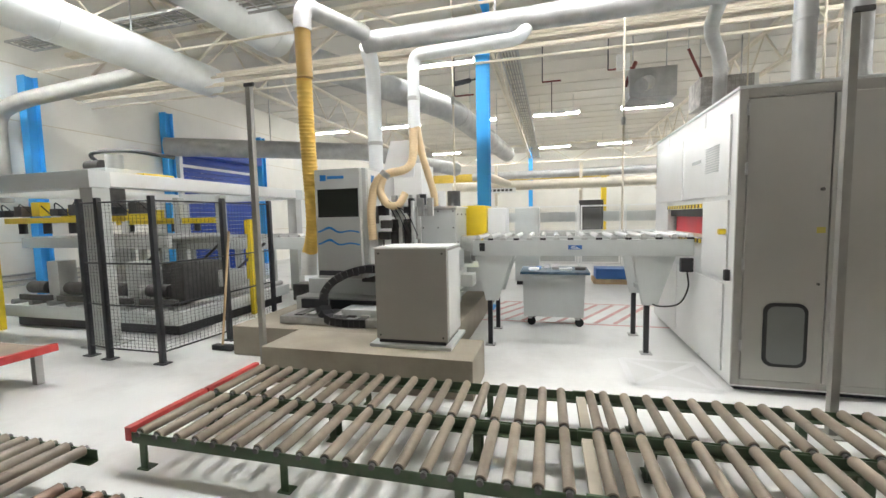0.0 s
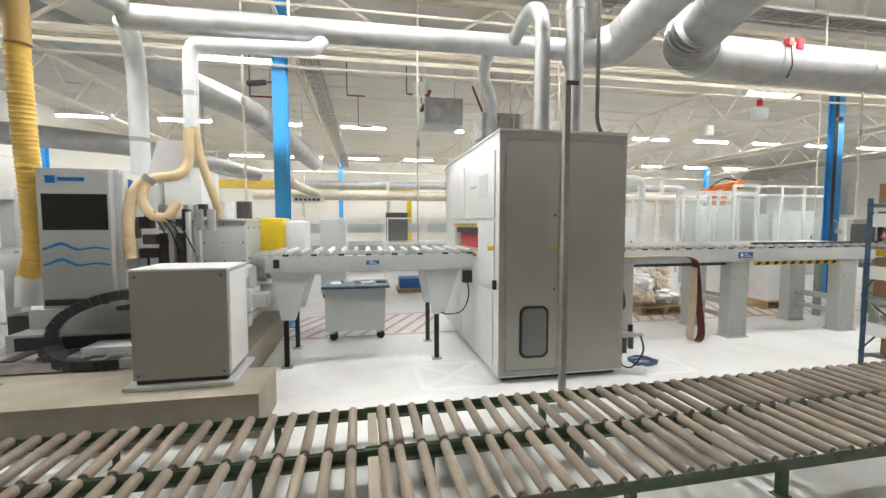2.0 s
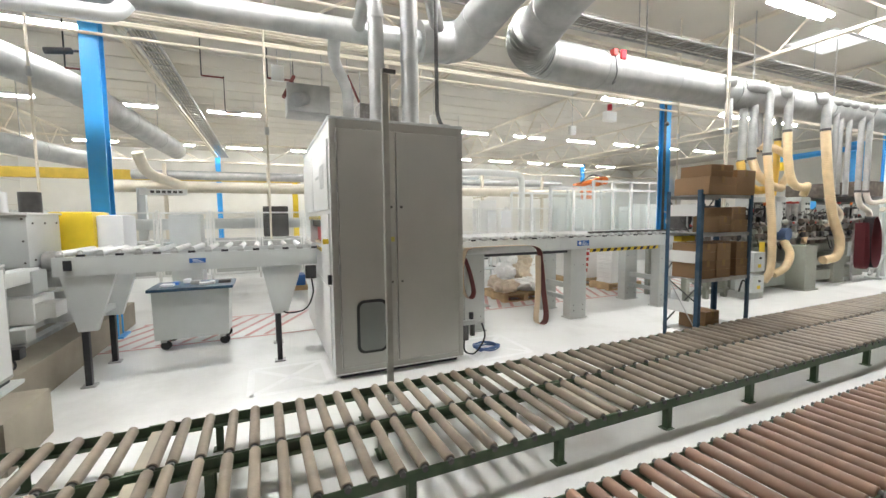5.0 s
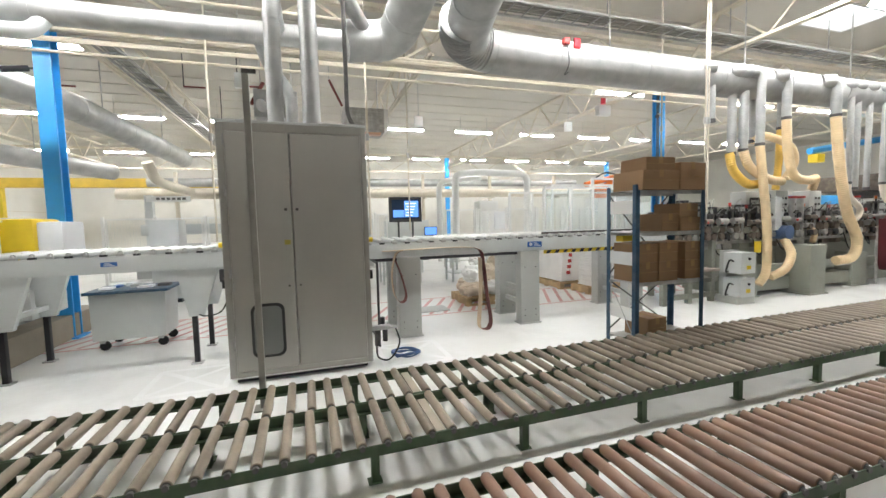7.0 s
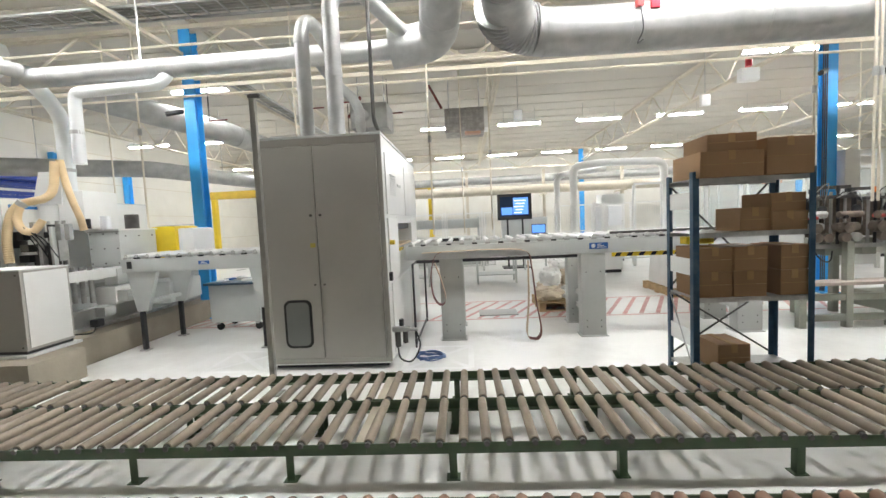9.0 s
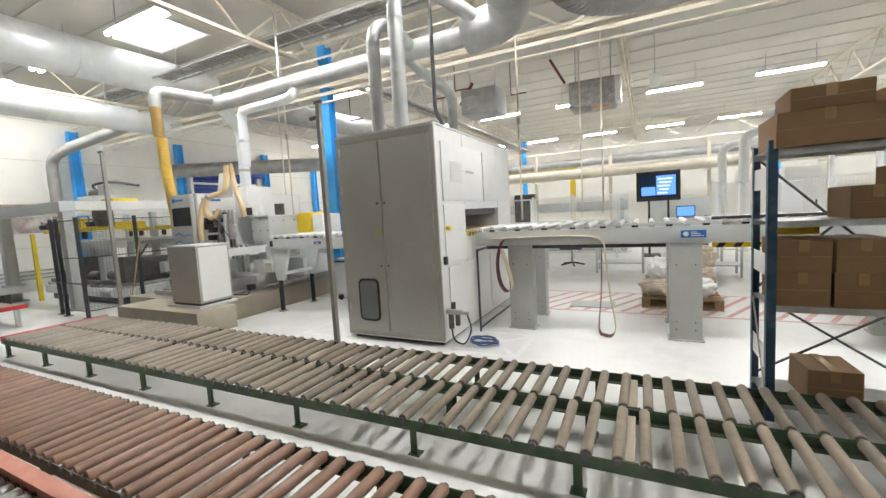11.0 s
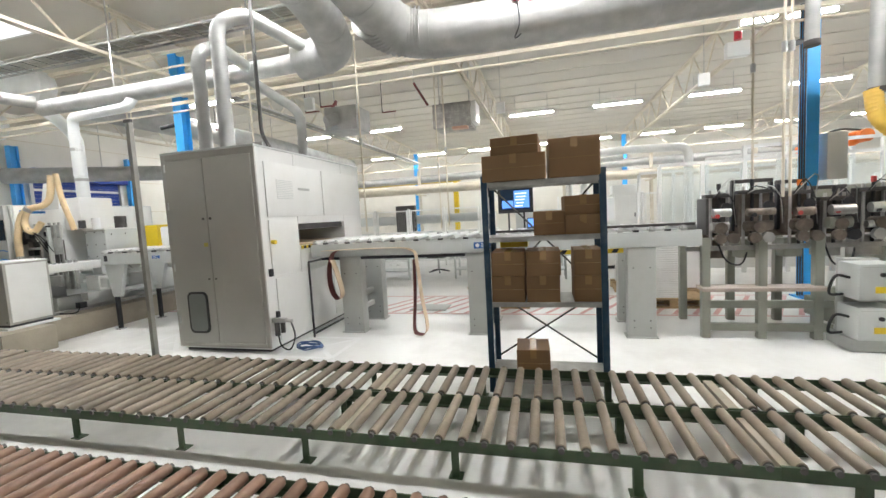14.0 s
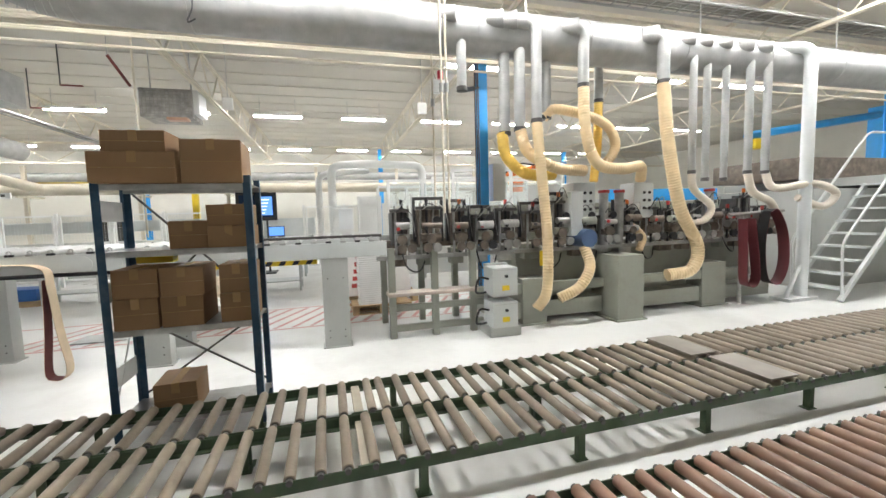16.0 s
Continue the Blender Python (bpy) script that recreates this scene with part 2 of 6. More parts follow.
def prism(bm, outline, axis, a, b, mi=0):
    """A plate with the given 2D outline, from a to b along the axis."""
    def at(p, q, h):
        return {"x": (h, p, q), "y": (p, h, q), "z": (p, q, h)}[axis]
    lo = [bm.verts.new(at(p, q, a)) for p, q in outline]
    hi = [bm.verts.new(at(p, q, b)) for p, q in outline]
    fs = [bm.faces.new(lo), bm.faces.new(hi[::-1])]
    n = len(lo)
    fs += [bm.faces.new((lo[i], lo[(i + 1) % n], hi[(i + 1) % n], hi[i])) for i in range(n)]
    for f in fs:
        f.material_index = mi
    return bm


def round_rect(x0, z0, x1, z1, r, n=5):
    out = []
    for cx, cz, a0 in ((x1 - r, z1 - r, 0), (x0 + r, z1 - r, 90), (x0 + r, z0 + r, 180), (x1 - r, z0 + r, 270)):
        out += [(cx + r * math.cos(radians(a0 + 90 * i / n)), cz + r * math.sin(radians(a0 + 90 * i / n))) for i in range(n + 1)]
    return out


def band(pts, width, thick, axis):
    """A strap: a thin rectangle swept along pts, its width lying along the axis vector."""
    bm = bmesh.new()
    P = spline(pts, 0.03)
    w = Vector(axis).normalized() * width / 2
    rows = []
    for i, p in enumerate(P):
        d = (P[min(i + 1, len(P) - 1)] - P[max(i - 1, 0)]).normalized()
        nrm = d.cross(w.normalized()).normalized() * thick / 2
        rows.append([bm.verts.new(p + w + nrm), bm.verts.new(p - w + nrm), bm.verts.new(p - w - nrm), bm.verts.new(p + w - nrm)])
    for a, b in zip(rows, rows[1:]):
        for k in range(4):
            f = bm.faces.new((a[k], a[(k + 1) % 4], b[(k + 1) % 4], b[k]))
            f.material_index = 1 if k == 2 else 0
    bm.faces.new(rows[0][::-1])
    bm.faces.new(rows[-1])
    return bm


def mesh_grid(bm, o, u, v, nu, nv, r):
    """Wires of a guard mesh over the rectangle o, o+u, o+v."""
    o, u, v = Vector(o), Vector(u), Vector(v)
    for i in range(nu + 1):
        tube(bm, [o + u * i / nu, o + u * i / nu + v], r, 4, False)
    for j in range(nv + 1):
        tube(bm, [o + v * j / nv, o + v * j / nv + u], r, 4, False)
    return bm


# ---------------------------------------------------------------- the hall
XL, XR, YN, YF, ZC = -9.8, 30.0, -18.0, 26.0, 5.3
solid("floor", BX(XL - 0.3, YN - 0.3, -0.2, XR + 0.3, YF + 0.3, 0), FLOOR, "glossy white coated concrete factory floor", "floor", "structure", smooth=False)
solid("wall_west", BX(XL - 0.3, YN - 0.3, 0, XL, YF + 0.3, ZC + 0.6), WALL, "white painted panel wall with blue columns", "wall", "structure", smooth=False)
solid("wall_north", BX(XL, YF, 0, XR, YF + 0.3, ZC + 0.6), WALL, "white far wall of the hall", "wall", "structure", smooth=False)
solid("wall_east", BX(XR, YN - 0.3, 0, XR + 0.3, YF + 0.3, ZC + 0.6), WALL, "white end wall of the hall", "wall", "structure", smooth=False)
# out of view; set far off so little light bounces onto the fronts
solid("wall_south", BX(XL, YN - 0.3, 0, XR, YN, ZC + 0.6), WALL, "unseen white wall added to close the hall far behind the walkway", "wall", "structure", smooth=False)
# seams of the wall panels
bm = bmesh.new()
for z in (1.15, 2.3, 3.45, 4.5):
    box(bm, XL, YN, z, XL + 0.006, YF, z + 0.02)
solid("trim", bm, CREAM, "pale joints between the wall panels", "trim", "structure", smooth=False)

# roof of ribbed sheet with two daylight domes
SKY = [(-4.75, 4.6, -3.05, 5.55), (11.7, 4.7, 13.2, 5.6)]
bm = bmesh.new()
ys = sorted({YN, YF, *[v for s in SKY for v in (s[1], s[3])]})
for y0, y1 in zip(ys, ys[1:]):
    xs = [XL]
    for s in sorted(SKY):
        if s[1] <= y0 and y1 <= s[3]:
            xs += [s[0], s[2]]
    xs.append(XR)
    for x0, x1 in zip(xs[::2], xs[1::2]):
        box(bm, x0, y0, ZC, x1, y1, ZC + 0.2)
y = YN + 0.4
while y < YF:
    if not any(s[1] - 0.1 < y < s[3] + 0.1 for s in SKY):
        box(bm, XL, y, ZC - 0.018, XR, y + 0.05, ZC - 0.002)
    y += 0.95
solid("ceiling", bm, CEIL, "cream ribbed sheet roof", "ceiling", "structure", smooth=False)
for i, s in enumerate(SKY):
    w = thing(f"window_{i + 1}", ((s[0] + s[2]) / 2, (s[1] + s[3]) / 2, ZC), "square daylight dome in the roof", "skylight", kind="structure")
    part("pane", BX(s[0], s[1], ZC + 0.25, s[2], s[3], ZC + 0.27), SKYLIGHT, w, smooth=False)
    bm = bmesh.new()
    for a in ((s[0], s[1], s[2], s[1] + 0.05), (s[0], s[3] - 0.05, s[2], s[3]), (s[0], s[1] + 0.05, s[0] + 0.05, s[3] - 0.05), (s[2] - 0.05, s[1] + 0.05, s[2], s[3] - 0.05)):
        box(bm, a[0], a[1], ZC - 0.02, a[2], a[3], ZC + 0.24)
    part("window_frame", bm, WHITE, w, smooth=False)


def truss(bm, p, q, h, bay=1.0, s=0.05):
    """A lattice girder between p and q (its lower chord) with its upper chord h above."""
    p, q = Vector(p), Vector(q)
    n = max(int((q - p).length / bay), 1)
    up = Vector((0, 0, h))
    side = (q - p).normalized().cross(Vector((0, 0, 1))) * s
    for k in (0, 1):
        o = up * k
        tube(bm, [p + o + side, q + o + side], s, 4)
        tube(bm, [p + o - side, q + o - side], s, 4)
    for i in range(n):
        a, b = p + (q - p) * i / n, p + (q - p) * (i + 1) / n
        m = (a + b) / 2
        tube(bm, [a, m + up], s * 0.55, 4)
        tube(bm, [m + up, b], s * 0.55, 4)


for x in (-6.4, -1.05, 4.3, 9.62, 14.95, 20.3):
    bm = bmesh.new()
    truss(bm, (x, 6.6, 4.35), (x, 21.5, 4.35), 0.8, 1.4, 0.035)
    solid("roof_truss", bm, CREAM, "cream steel lattice roof truss", "truss", "structure", smooth=False)
    bm = bmesh.new()
    truss(bm, (x, -8.5, 4.45), (x, 6.3, 4.45), 0.75, 1.6, 0.035)
    solid("roof_truss", bm, CREAM, "cream steel lattice roof truss", "truss", "structure", smooth=False)
for y in (6.6, 21.5):
    bm = bmesh.new()
    truss(bm, (XL, y, 4.15), (28, y, 4.15), 0.85, 2.66, 0.05)
    solid("main_girder", bm, CREAM, "long cream lattice girder on the columns", "girder", "structure", smooth=False)


def column(x, y, z1, w=0.2, d=0.2, mt=BLUE, label="bright blue steel column"):
    bm = bmesh.new()
    t = 0.022
    box(bm, x - w / 2, y - d / 2, 0, x + w / 2, y - d / 2 + t, z1)
    box(bm, x - w / 2, y + d / 2 - t, 0, x + w / 2, y + d / 2, z1)
    box(bm, x - 0.012, y - d / 2 + t, 0, x + 0.012, y + d / 2 - t, z1)
    box(bm, x - w / 2 - 0.06, y - d / 2 - 0.06, 0, x + w / 2 + 0.06, y + d / 2 + 0.06, 0.02)
    return solid("column", bm, mt, label, "column", "structure", "hall columns", smooth=False)


for x in (-1.03, 9.56, 20.3):
    column(x, 6.5 if x < 0 else 6.85, 4.9, 0.19 if x < 0 else 0.15)
    column(x, 21.4, 4.9)
for y in (-3.0, 0.0, 2.95, 5.75, 8.65, 12.2, 15.0):
    column(XL + 0.14, y, 4.3, 0.2, 0.22)


# fluorescent lamps in rows
def lamp(x, y, z, n=1.45, tubes=(0.0,)):
    th = thing("ceiling_lamp", (x + n / 2, y, z), "long fluorescent batten lamp, switched on", "lamp", "fluorescent lamps")
    bm = bmesh.new()
    prism(bm, [(y - 0.13, z), (y - 0.05, z + 0.07), (y + 0.05, z + 0.07), (y + 0.13, z), (y + 0.13, z + 0.012), (y + 0.055, z + 0.085), (y - 0.055, z + 0.085), (y - 0.13, z + 0.012)], "x", x, x + n)
    part("reflector", bm, WHITE, th, "white folded sheet reflector", smooth=False)
    for o in tubes:
        part("tube", TB([(x + 0.02, y + o, z), (x + n - 0.02, y + o, z)], 0.035, 10), TUBE, th)
    part("hanger", TB([(x + 0.2, y, z + 0.08), (x + 0.2, y, ZC - 0.03)], 0.006, 5), STEEL, th)
    part("hanger", TB([(x + n - 0.2, y, z + 0.08), (x + n - 0.2, y, ZC - 0.03)], 0.006, 5), STEEL, th)
    return th


proto = lamp(-3.26, 14.0, 4.7)
n0 = Vector(proto.location)
for k in range(-3, 10):
    for y in (14.0, 20.6):
        x = n0.x + 2.67 * k
        if x > XL + 1 and not (k == 0 and y == 14.0):
            copy_thing(proto, pose(x, y, 4.7))
# the pair at y -7 is unseen, added as fill for the machine fronts
for x, y in ((-2.3, 8.75), (10.2, 8.7), (15.2, 8.7), (17.9, 8.7), (-4.0, -7.0), (7.0, -7.0)):
    copy_thing(proto, pose(x, y, 4.7))
# this row's second tube is added to brighten the floor below
twin = lamp(-2.45 - 2 * 2.78 - 0.725, 3.8, 4.7, tubes=(-0.06, 0.06))
for k in range(-1, 9):
    copy_thing(twin, pose(-2.45 + 2.78 * k, 3.8, 4.7))

# runs of conduit and a cable tray along the girder and one truss
th = thing("conduit_run", (0, 6.3, 3.8), "cream painted conduits along the girder", "pipe", kind="structure")
for y, z, r in ((6.28, 3.92, 0.03), (6.2, 4.02, 0.02), (6.34, 4.12, 0.025), (6.15, 3.85, 0.018), (6.4, 3.8, 0.02), (5.55, 4.25, 0.02)):
    part("conduit", tube(bmesh.new(), [(-9, y, z), (22, y, z)], r, 8), CREAM, th)


def tray(p, q, w, label):
    """A ladder cable tray with cables lying in it."""
    p, q = Vector(p), Vector(q)
    d = (q - p).normalized()
    s = d.cross(Vector((0, 0, 1))) * w / 2
    th = thing("cable_tray", p, label, "cable tray", kind="structure")
    bm = bmesh.new()
    for k in (-1, 1):
        tube(bm, [p + s * k, q + s * k], 0.022, 4)
    n = int((q - p).length / 0.3)
    for i in range(n + 1):
        c = p + (q - p) * i / n
        tube(bm, [c - s, c + s], 0.011, 4)
    part("ladder", bm, ZINC, th, smooth=False)
    bm = bmesh.new()
    for i in range(5):
        o = s * (-0.7 + 0.35 * i) + Vector((0, 0, 0.035))
        tube(bm, [p + o, q + o], 0.014 + 0.004 * (i % 3), 6)
    part("cables", bm, POLE, th)


tray((-9, 5.3, 4.6), (22, 5.3, 4.6), 0.4, "galvanised ladder tray with dark cables under the roof")
tray((-0.72, 6.8, 4.3), (-0.72, 21, 4.3), 0.3, "ladder tray with dark cables beside the truss")
bm = bmesh.new()
for x in (-3.9, -1.05, 1.6, 4.3, 6.9, 9.6, 12.3):
    tube(bm, [(x, 5.3, 4.6), (x, 5.3, ZC)], 0.012, 6)
solid("tray_hanger", bm, STEEL, "steel rods that hold the cable tray", "hanger", "structure")
DARKRED = mat("dull_red_pipe", (0.17, 0.035, 0.03), 0.5)

# ---------------------------------------------------------------- roller conveyors on the floor
SLOPE = 0.0112
SEAMWOOD = mat("dusty_board", (0.42, 0.37, 0.29), 0.7, var=0.15)


def conveyor(x0, x1, y0, y1, pitch, rmat, railmat, label, seams=(), endcol=None, top=0.25):
    """A low gravity roller conveyor: rails, rollers in the rails, cross pieces and short legs."""
    th = thing("roller_conveyor", (x0, y0 + SLOPE * x0, 0), label, "conveyor", "roller conveyors")
    b = Vector((x0, y0 + SLOPE * x0, 0))
    rz = top - 0.03
    for y in (y0 + 0.004, y1 - 0.004):
        bm = bmesh.new()
        s = 1 if y < (y0 + y1) / 2 else -1
        prism(bm, [(y, rz + 0.005), (y, rz - 0.06), (y + s * 0.045, rz - 0.06), (y + s * 0.045, rz - 0.054), (y + s * 0.006, rz - 0.054), (y + s * 0.006, rz + 0.005)], "x", x0, x1)
        bmesh.ops.translate(bm, vec=(0, SLOPE * x0, 0), verts=bm.verts)
        part("rail", bm, railmat, th, smooth=False)
    # one roller mesh, shared by all
    w = y1 - y0
    bm = bmesh.new()
    ya, yb = 0.014, w - 0.014
    tube(bm, [(0, ya, 0), (0, ya + 0.004, 0), (0, yb - 0.004, 0), (0, yb, 0)], 0.03, 12, radii=[0.024, 0.03, 0.03, 0.024])
    nf = len(bm.faces)
    tube(bm, [(0, -0.005, 0), (0, w + 0.005, 0)], 0.017, 8)
    bm.faces.ensure_lookup_table()
    for f in bm.faces[nf:]:
        f.material_index = 1
    for f in bm.faces[:nf]:
        if len(f.verts) > 4:
            f.material_index = 1
    me = finish(bm, "roller", [rmat, DARKSTEEL], True)
    n = int((x1 - x0 - 0.08) / pitch)
    rng = random.Random(int(100 * y0) + 7)
    for i in range(n + 1):
        x = 0.05 + i * pitch + rng.uniform(-0.008, 0.008)
        if any(abs(x0 + x - s) < 0.035 for s in seams):
            x += 0.05
        o = new("roller", me)
        o.parent = th
        o.location = (x, 0, rz + rng.uniform(-0.002, 0.002))
        o.rotation_euler = (0, rng.uniform(0, 6), rng.uniform(-0.012, 0.012))
    for s in seams:
        bm = BX(s - 0.03, y0 + 0.05, rz - 0.055, s + 0.03, y1 - 0.05, rz - 0.01, 0.004)
        bmesh.ops.translate(bm, vec=(0, SLOPE * x0, 0), verts=bm.verts)
        part("cross_piece", bm, SEAMWOOD, th)
        for y in (y0 + 0.01, y1 - 0.01):
            bm = BX(s - 0.05, y - 0.008, rz - 0.05, s + 0.05, y + 0.008, rz + 0.012, 0.003)
            bmesh.ops.translate(bm, vec=(0, SLOPE * x0, 0), verts=bm.verts)
            part("splice_plate", bm, railmat, th)
    x = x0 + 0.05
    while x < x1:
        for y in (y0 + 0.008, y1 - 0.053):
            bm = bmesh.new()
            box(bm, x, y, 0, x + 0.045, y + 0.006, rz - 0.06)
            box(bm, x, y + 0.006, 0, x + 0.006, y + 0.045, rz - 0.06)
            box(bm, x - 0.02, y - 0.01, 0, x + 0.06, y + 0.06, 0.006)
            bmesh.ops.translate(bm, vec=(0, SLOPE * x0, 0), verts=bm.verts)
            part("leg", bm, railmat, th, smooth=False)
        x += 0.965
    if endcol:
        bm = BX(x0 - 0.045, y0, rz - 0.05, x0, y1, rz + 0.035, 0.004)
        bmesh.ops.translate(bm, vec=(0, SLOPE * x0, 0), verts=bm.verts)
        part("end_stop", bm, endcol, th, "worn red end stop")
    th.rotation_euler = (0, 0, math.atan(SLOPE))
    return th


SE = (0.2, 2.88, 4.63, 7.0, 9.95)
conveyor(-2.43, 17.0, 2.425, 2.965, 0.1365, ROLLER, GREEN, "low roller conveyor with brown rollers and green rails", SE, RED)
conveyor(-2.43, 17.0, 1.84, 2.415, 0.1365, ROLLER, GREEN, "low roller conveyor with brown rollers and green rails", SE, RED)
conveyor(-2.3, 17.0, 0.76, 1.385, 0.118, ROLLERRED, GREEN, "low roller conveyor with red-brown rollers beside the walkway", (1.0, 6.2, 11.0))
conveyor(-8.2, -2.42, 0.76, 1.66, 0.12, ROLLER, GREEN, "wide roller conveyor with worn brown rollers and a red end", (-5.0,), None)
conveyor(-4.5, 3.55, 0.06, 0.6, 0.1, STEEL, PINK, "roller conveyor with bare steel rollers and faded red rails", (0.6,))
rc = thing("rail_channel", (-0.5, 0.65, 0), "faded red steel channel along the steel rollers", "rail")
part("web", BX(-4.5, 0.63, 0.1, 3.55, 0.675, 0.275, 0.004), PINK, rc)
part("top_flange", BX(-4.5, 0.615, 0.275, 3.55, 0.69, 0.285, 0.003), PINK, rc)
for k in range(7):
    part("foot", BX(-4.4 + 1.3 * k, 0.625, 0, -4.34 + 1.3 * k, 0.68, 0.1, 0.003), PINK, rc)
for k in range(14):
    part("bolt", TB([(-4.2 + 0.58 * k, 0.62, 0.2), (-4.2 + 0.58 * k, 0.632, 0.2)], 0.012, 6), DARKSTEEL, rc)
for x, y in ((9.72, 2.56), (9.82, 1.99)):
    bm = BX(x, y, 0.255, x + 0.27, y + 0.5, 0.265, 0.003)
    solid("cover_plate", bm, mat("worn_plate", (0.27, 0.24, 0.21), 0.5, 0.2, var=0.15, scale=5), "thin worn steel plate lying on the rollers", "plate", group="cover plates")

# ---------------------------------------------------------------- markings on the floor
bm = bmesh.new()


def stripe(bm, p, q, w, z=0.004):
    p, q = Vector((*p, z)), Vector((*q, z))
    s = (q - p).normalized().cross(Vector((0, 0, 1))) * w / 2
    bm.faces.new([bm.verts.new(v) for v in (p + s, q + s, q - s, p - s)])


def cross_square(x0, y0, x1, y1):
    for p, q in (((x0, y0), (x1, y0)), ((x1, y0), (x1, y1)), ((x1, y1), (x0, y1)), ((x0, y1), (x0, y0)), ((x0, y0), (x1, y1)), ((x0, y1), (x1, y0))):
        stripe(bm, p, q, 0.06)


cross_square(0.68, 3.72, 1.36, 4.4)
cross_square(2.86, 3.68, 3.55, 4.4)
solid("floor_marking", bm, LINEWHITE, "white crossed squares painted on the floor", "floor marking", "structure", smooth=False)
bm = bmesh.new()
x = -1.6
while x < 15:
    a, b = (x, 5.75), (x + 0.62, 6.95)
    if not 1.0 < x < 2.9:
        stripe(bm, a, b, 0.06)
    x += 0.24
stripe(bm, (-1.4, 5.7), (15, 5.7), 0.05)
stripe(bm, (-0.8, 7.0), (15, 7.0), 0.05)
solid("floor_marking", bm, LINERED, "faded red hatching of a walkway on the floor", "floor marking", "structure", smooth=False)

# ---------------------------------------------------------------- standing posts
for x, y, h in ((-2.6, 3.2, 2.68), (1.755, 3.14, 2.66)):
    th = thing("guard_post", (x, y, 0), "slender grey square steel post standing alone", "post", "grey posts")
    part("shaft", BX(x - 0.024, y - 0.024, 0, x + 0.024, y + 0.024, h, 0.006), POLE, th)
    part("base_plate", BX(x - 0.07, y - 0.07, 0, x + 0.07, y + 0.07, 0.012, 0.003), POLE, th)
    part("bracket", BX(x - 0.02, y - 0.045, h - 0.03, x + 0.08, y - 0.025, h), DARKSTEEL, th)

# ---------------------------------------------------------------- tall sanding machine
X0, X1, Y0, Y1, H = 1.41, 2.73, 3.77, 6.37, 2.42
m = thing("sanding_machine", ((X0 + X1) / 2, (Y0 + Y1) / 2, 0), "tall enclosed sanding machine, front doors in a shaded grey, sides in lit white", "machine")
SZ0, SZ1 = 1.21, 1.5
SY0, SY1 = 4.5, 5.75
for a in ((X0, Y0, 0.04, X1, SY0, H), (X0, SY1, 0.04, X1, Y1, H), (X0, SY0, 0.04, X1, SY1, SZ0), (X0, SY0, SZ1, X1, SY1, H)):
    part("housing_block", BX(a[0] + 0.008, a[1] + 0.01, a[2], a[3] - 0.008, a[4], a[5] - 0.012), WHITE, m, "white sheet steel housing", smooth=False)
part("roof_panel", BX(X0 - 0.005, Y0 - 0.012, H - 0.012, X1 + 0.005, Y1, H + 0.012, 0.006), LIGHTGREY, m)
part("plinth", BX(X0 + 0.05, Y0 + 0.05, 0, X1 - 0.05, Y1 - 0.05, 0.04), BLACK, m)
# frame and doors are darker than the sides to carry the front's shade
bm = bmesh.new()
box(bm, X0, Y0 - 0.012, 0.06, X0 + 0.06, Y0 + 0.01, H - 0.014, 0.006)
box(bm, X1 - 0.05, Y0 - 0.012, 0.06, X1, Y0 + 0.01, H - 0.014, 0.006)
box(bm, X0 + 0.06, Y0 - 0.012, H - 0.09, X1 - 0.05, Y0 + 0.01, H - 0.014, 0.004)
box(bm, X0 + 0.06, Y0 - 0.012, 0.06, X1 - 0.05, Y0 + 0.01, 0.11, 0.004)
part("front_frame", bm, SHADEGREY, m)
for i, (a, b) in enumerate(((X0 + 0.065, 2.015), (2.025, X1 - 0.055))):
    d = part("door", BX(a, Y0 - 0.022, 0.115, b, Y0 + 0.008, H - 0.095, 0.007), SHADEGREY, m, "tall cabinet door, its shade put into the grey")
    if i == 0:
        bm = bmesh.new()
        prism(bm, round_rect(1.615, 0.235, 1.91, 0.745, 0.07), "y", Y0 - 0.034, Y0 - 0.0215)
        part("window_gasket", bm, RUBBER, d, "black rubber gasket")
        bm = bmesh.new()
        prism(bm, round_rect(1.64, 0.26, 1.885, 0.72, 0.055), "y", Y0 - 0.037, Y0 - 0.0335)
        part("window_pane", bm, mat("window_grey", (0.22, 0.23, 0.22), 0.15, var=0.05), d, "small grey inspection window")
    part("lock", TB([((b - 0.05) if i == 0 else a + 0.04, Y0 - 0.035, 1.62), ((b - 0.05) if i == 0 else a + 0.04, Y0 - 0.02, 1.62)], 0.014, 10), DARKSTEEL, d)
    part("lock", TB([((b - 0.05) if i == 0 else a + 0.04, Y0 - 0.035, 0.9), ((b - 0.05) if i == 0 else a + 0.04, Y0 - 0.02, 0.9)], 0.010, 10), DARKSTEEL, d)
part("warning_sticker", BX(1.94, Y0 - 0.027, 1.29, 1.995, Y0 - 0.0235, 1.335), mat("faded_yellow", (0.45, 0.38, 0.08), 0.5), m, "yellow warning sticker")
for z in (0.35, 1.0, 1.75, 2.2):
    part("hinge", TB([(X0 + 0.055, Y0 - 0.024, z), (X0 + 0.055, Y0 - 0.024, z + 0.09)], 0.011, 8), STEEL, m)
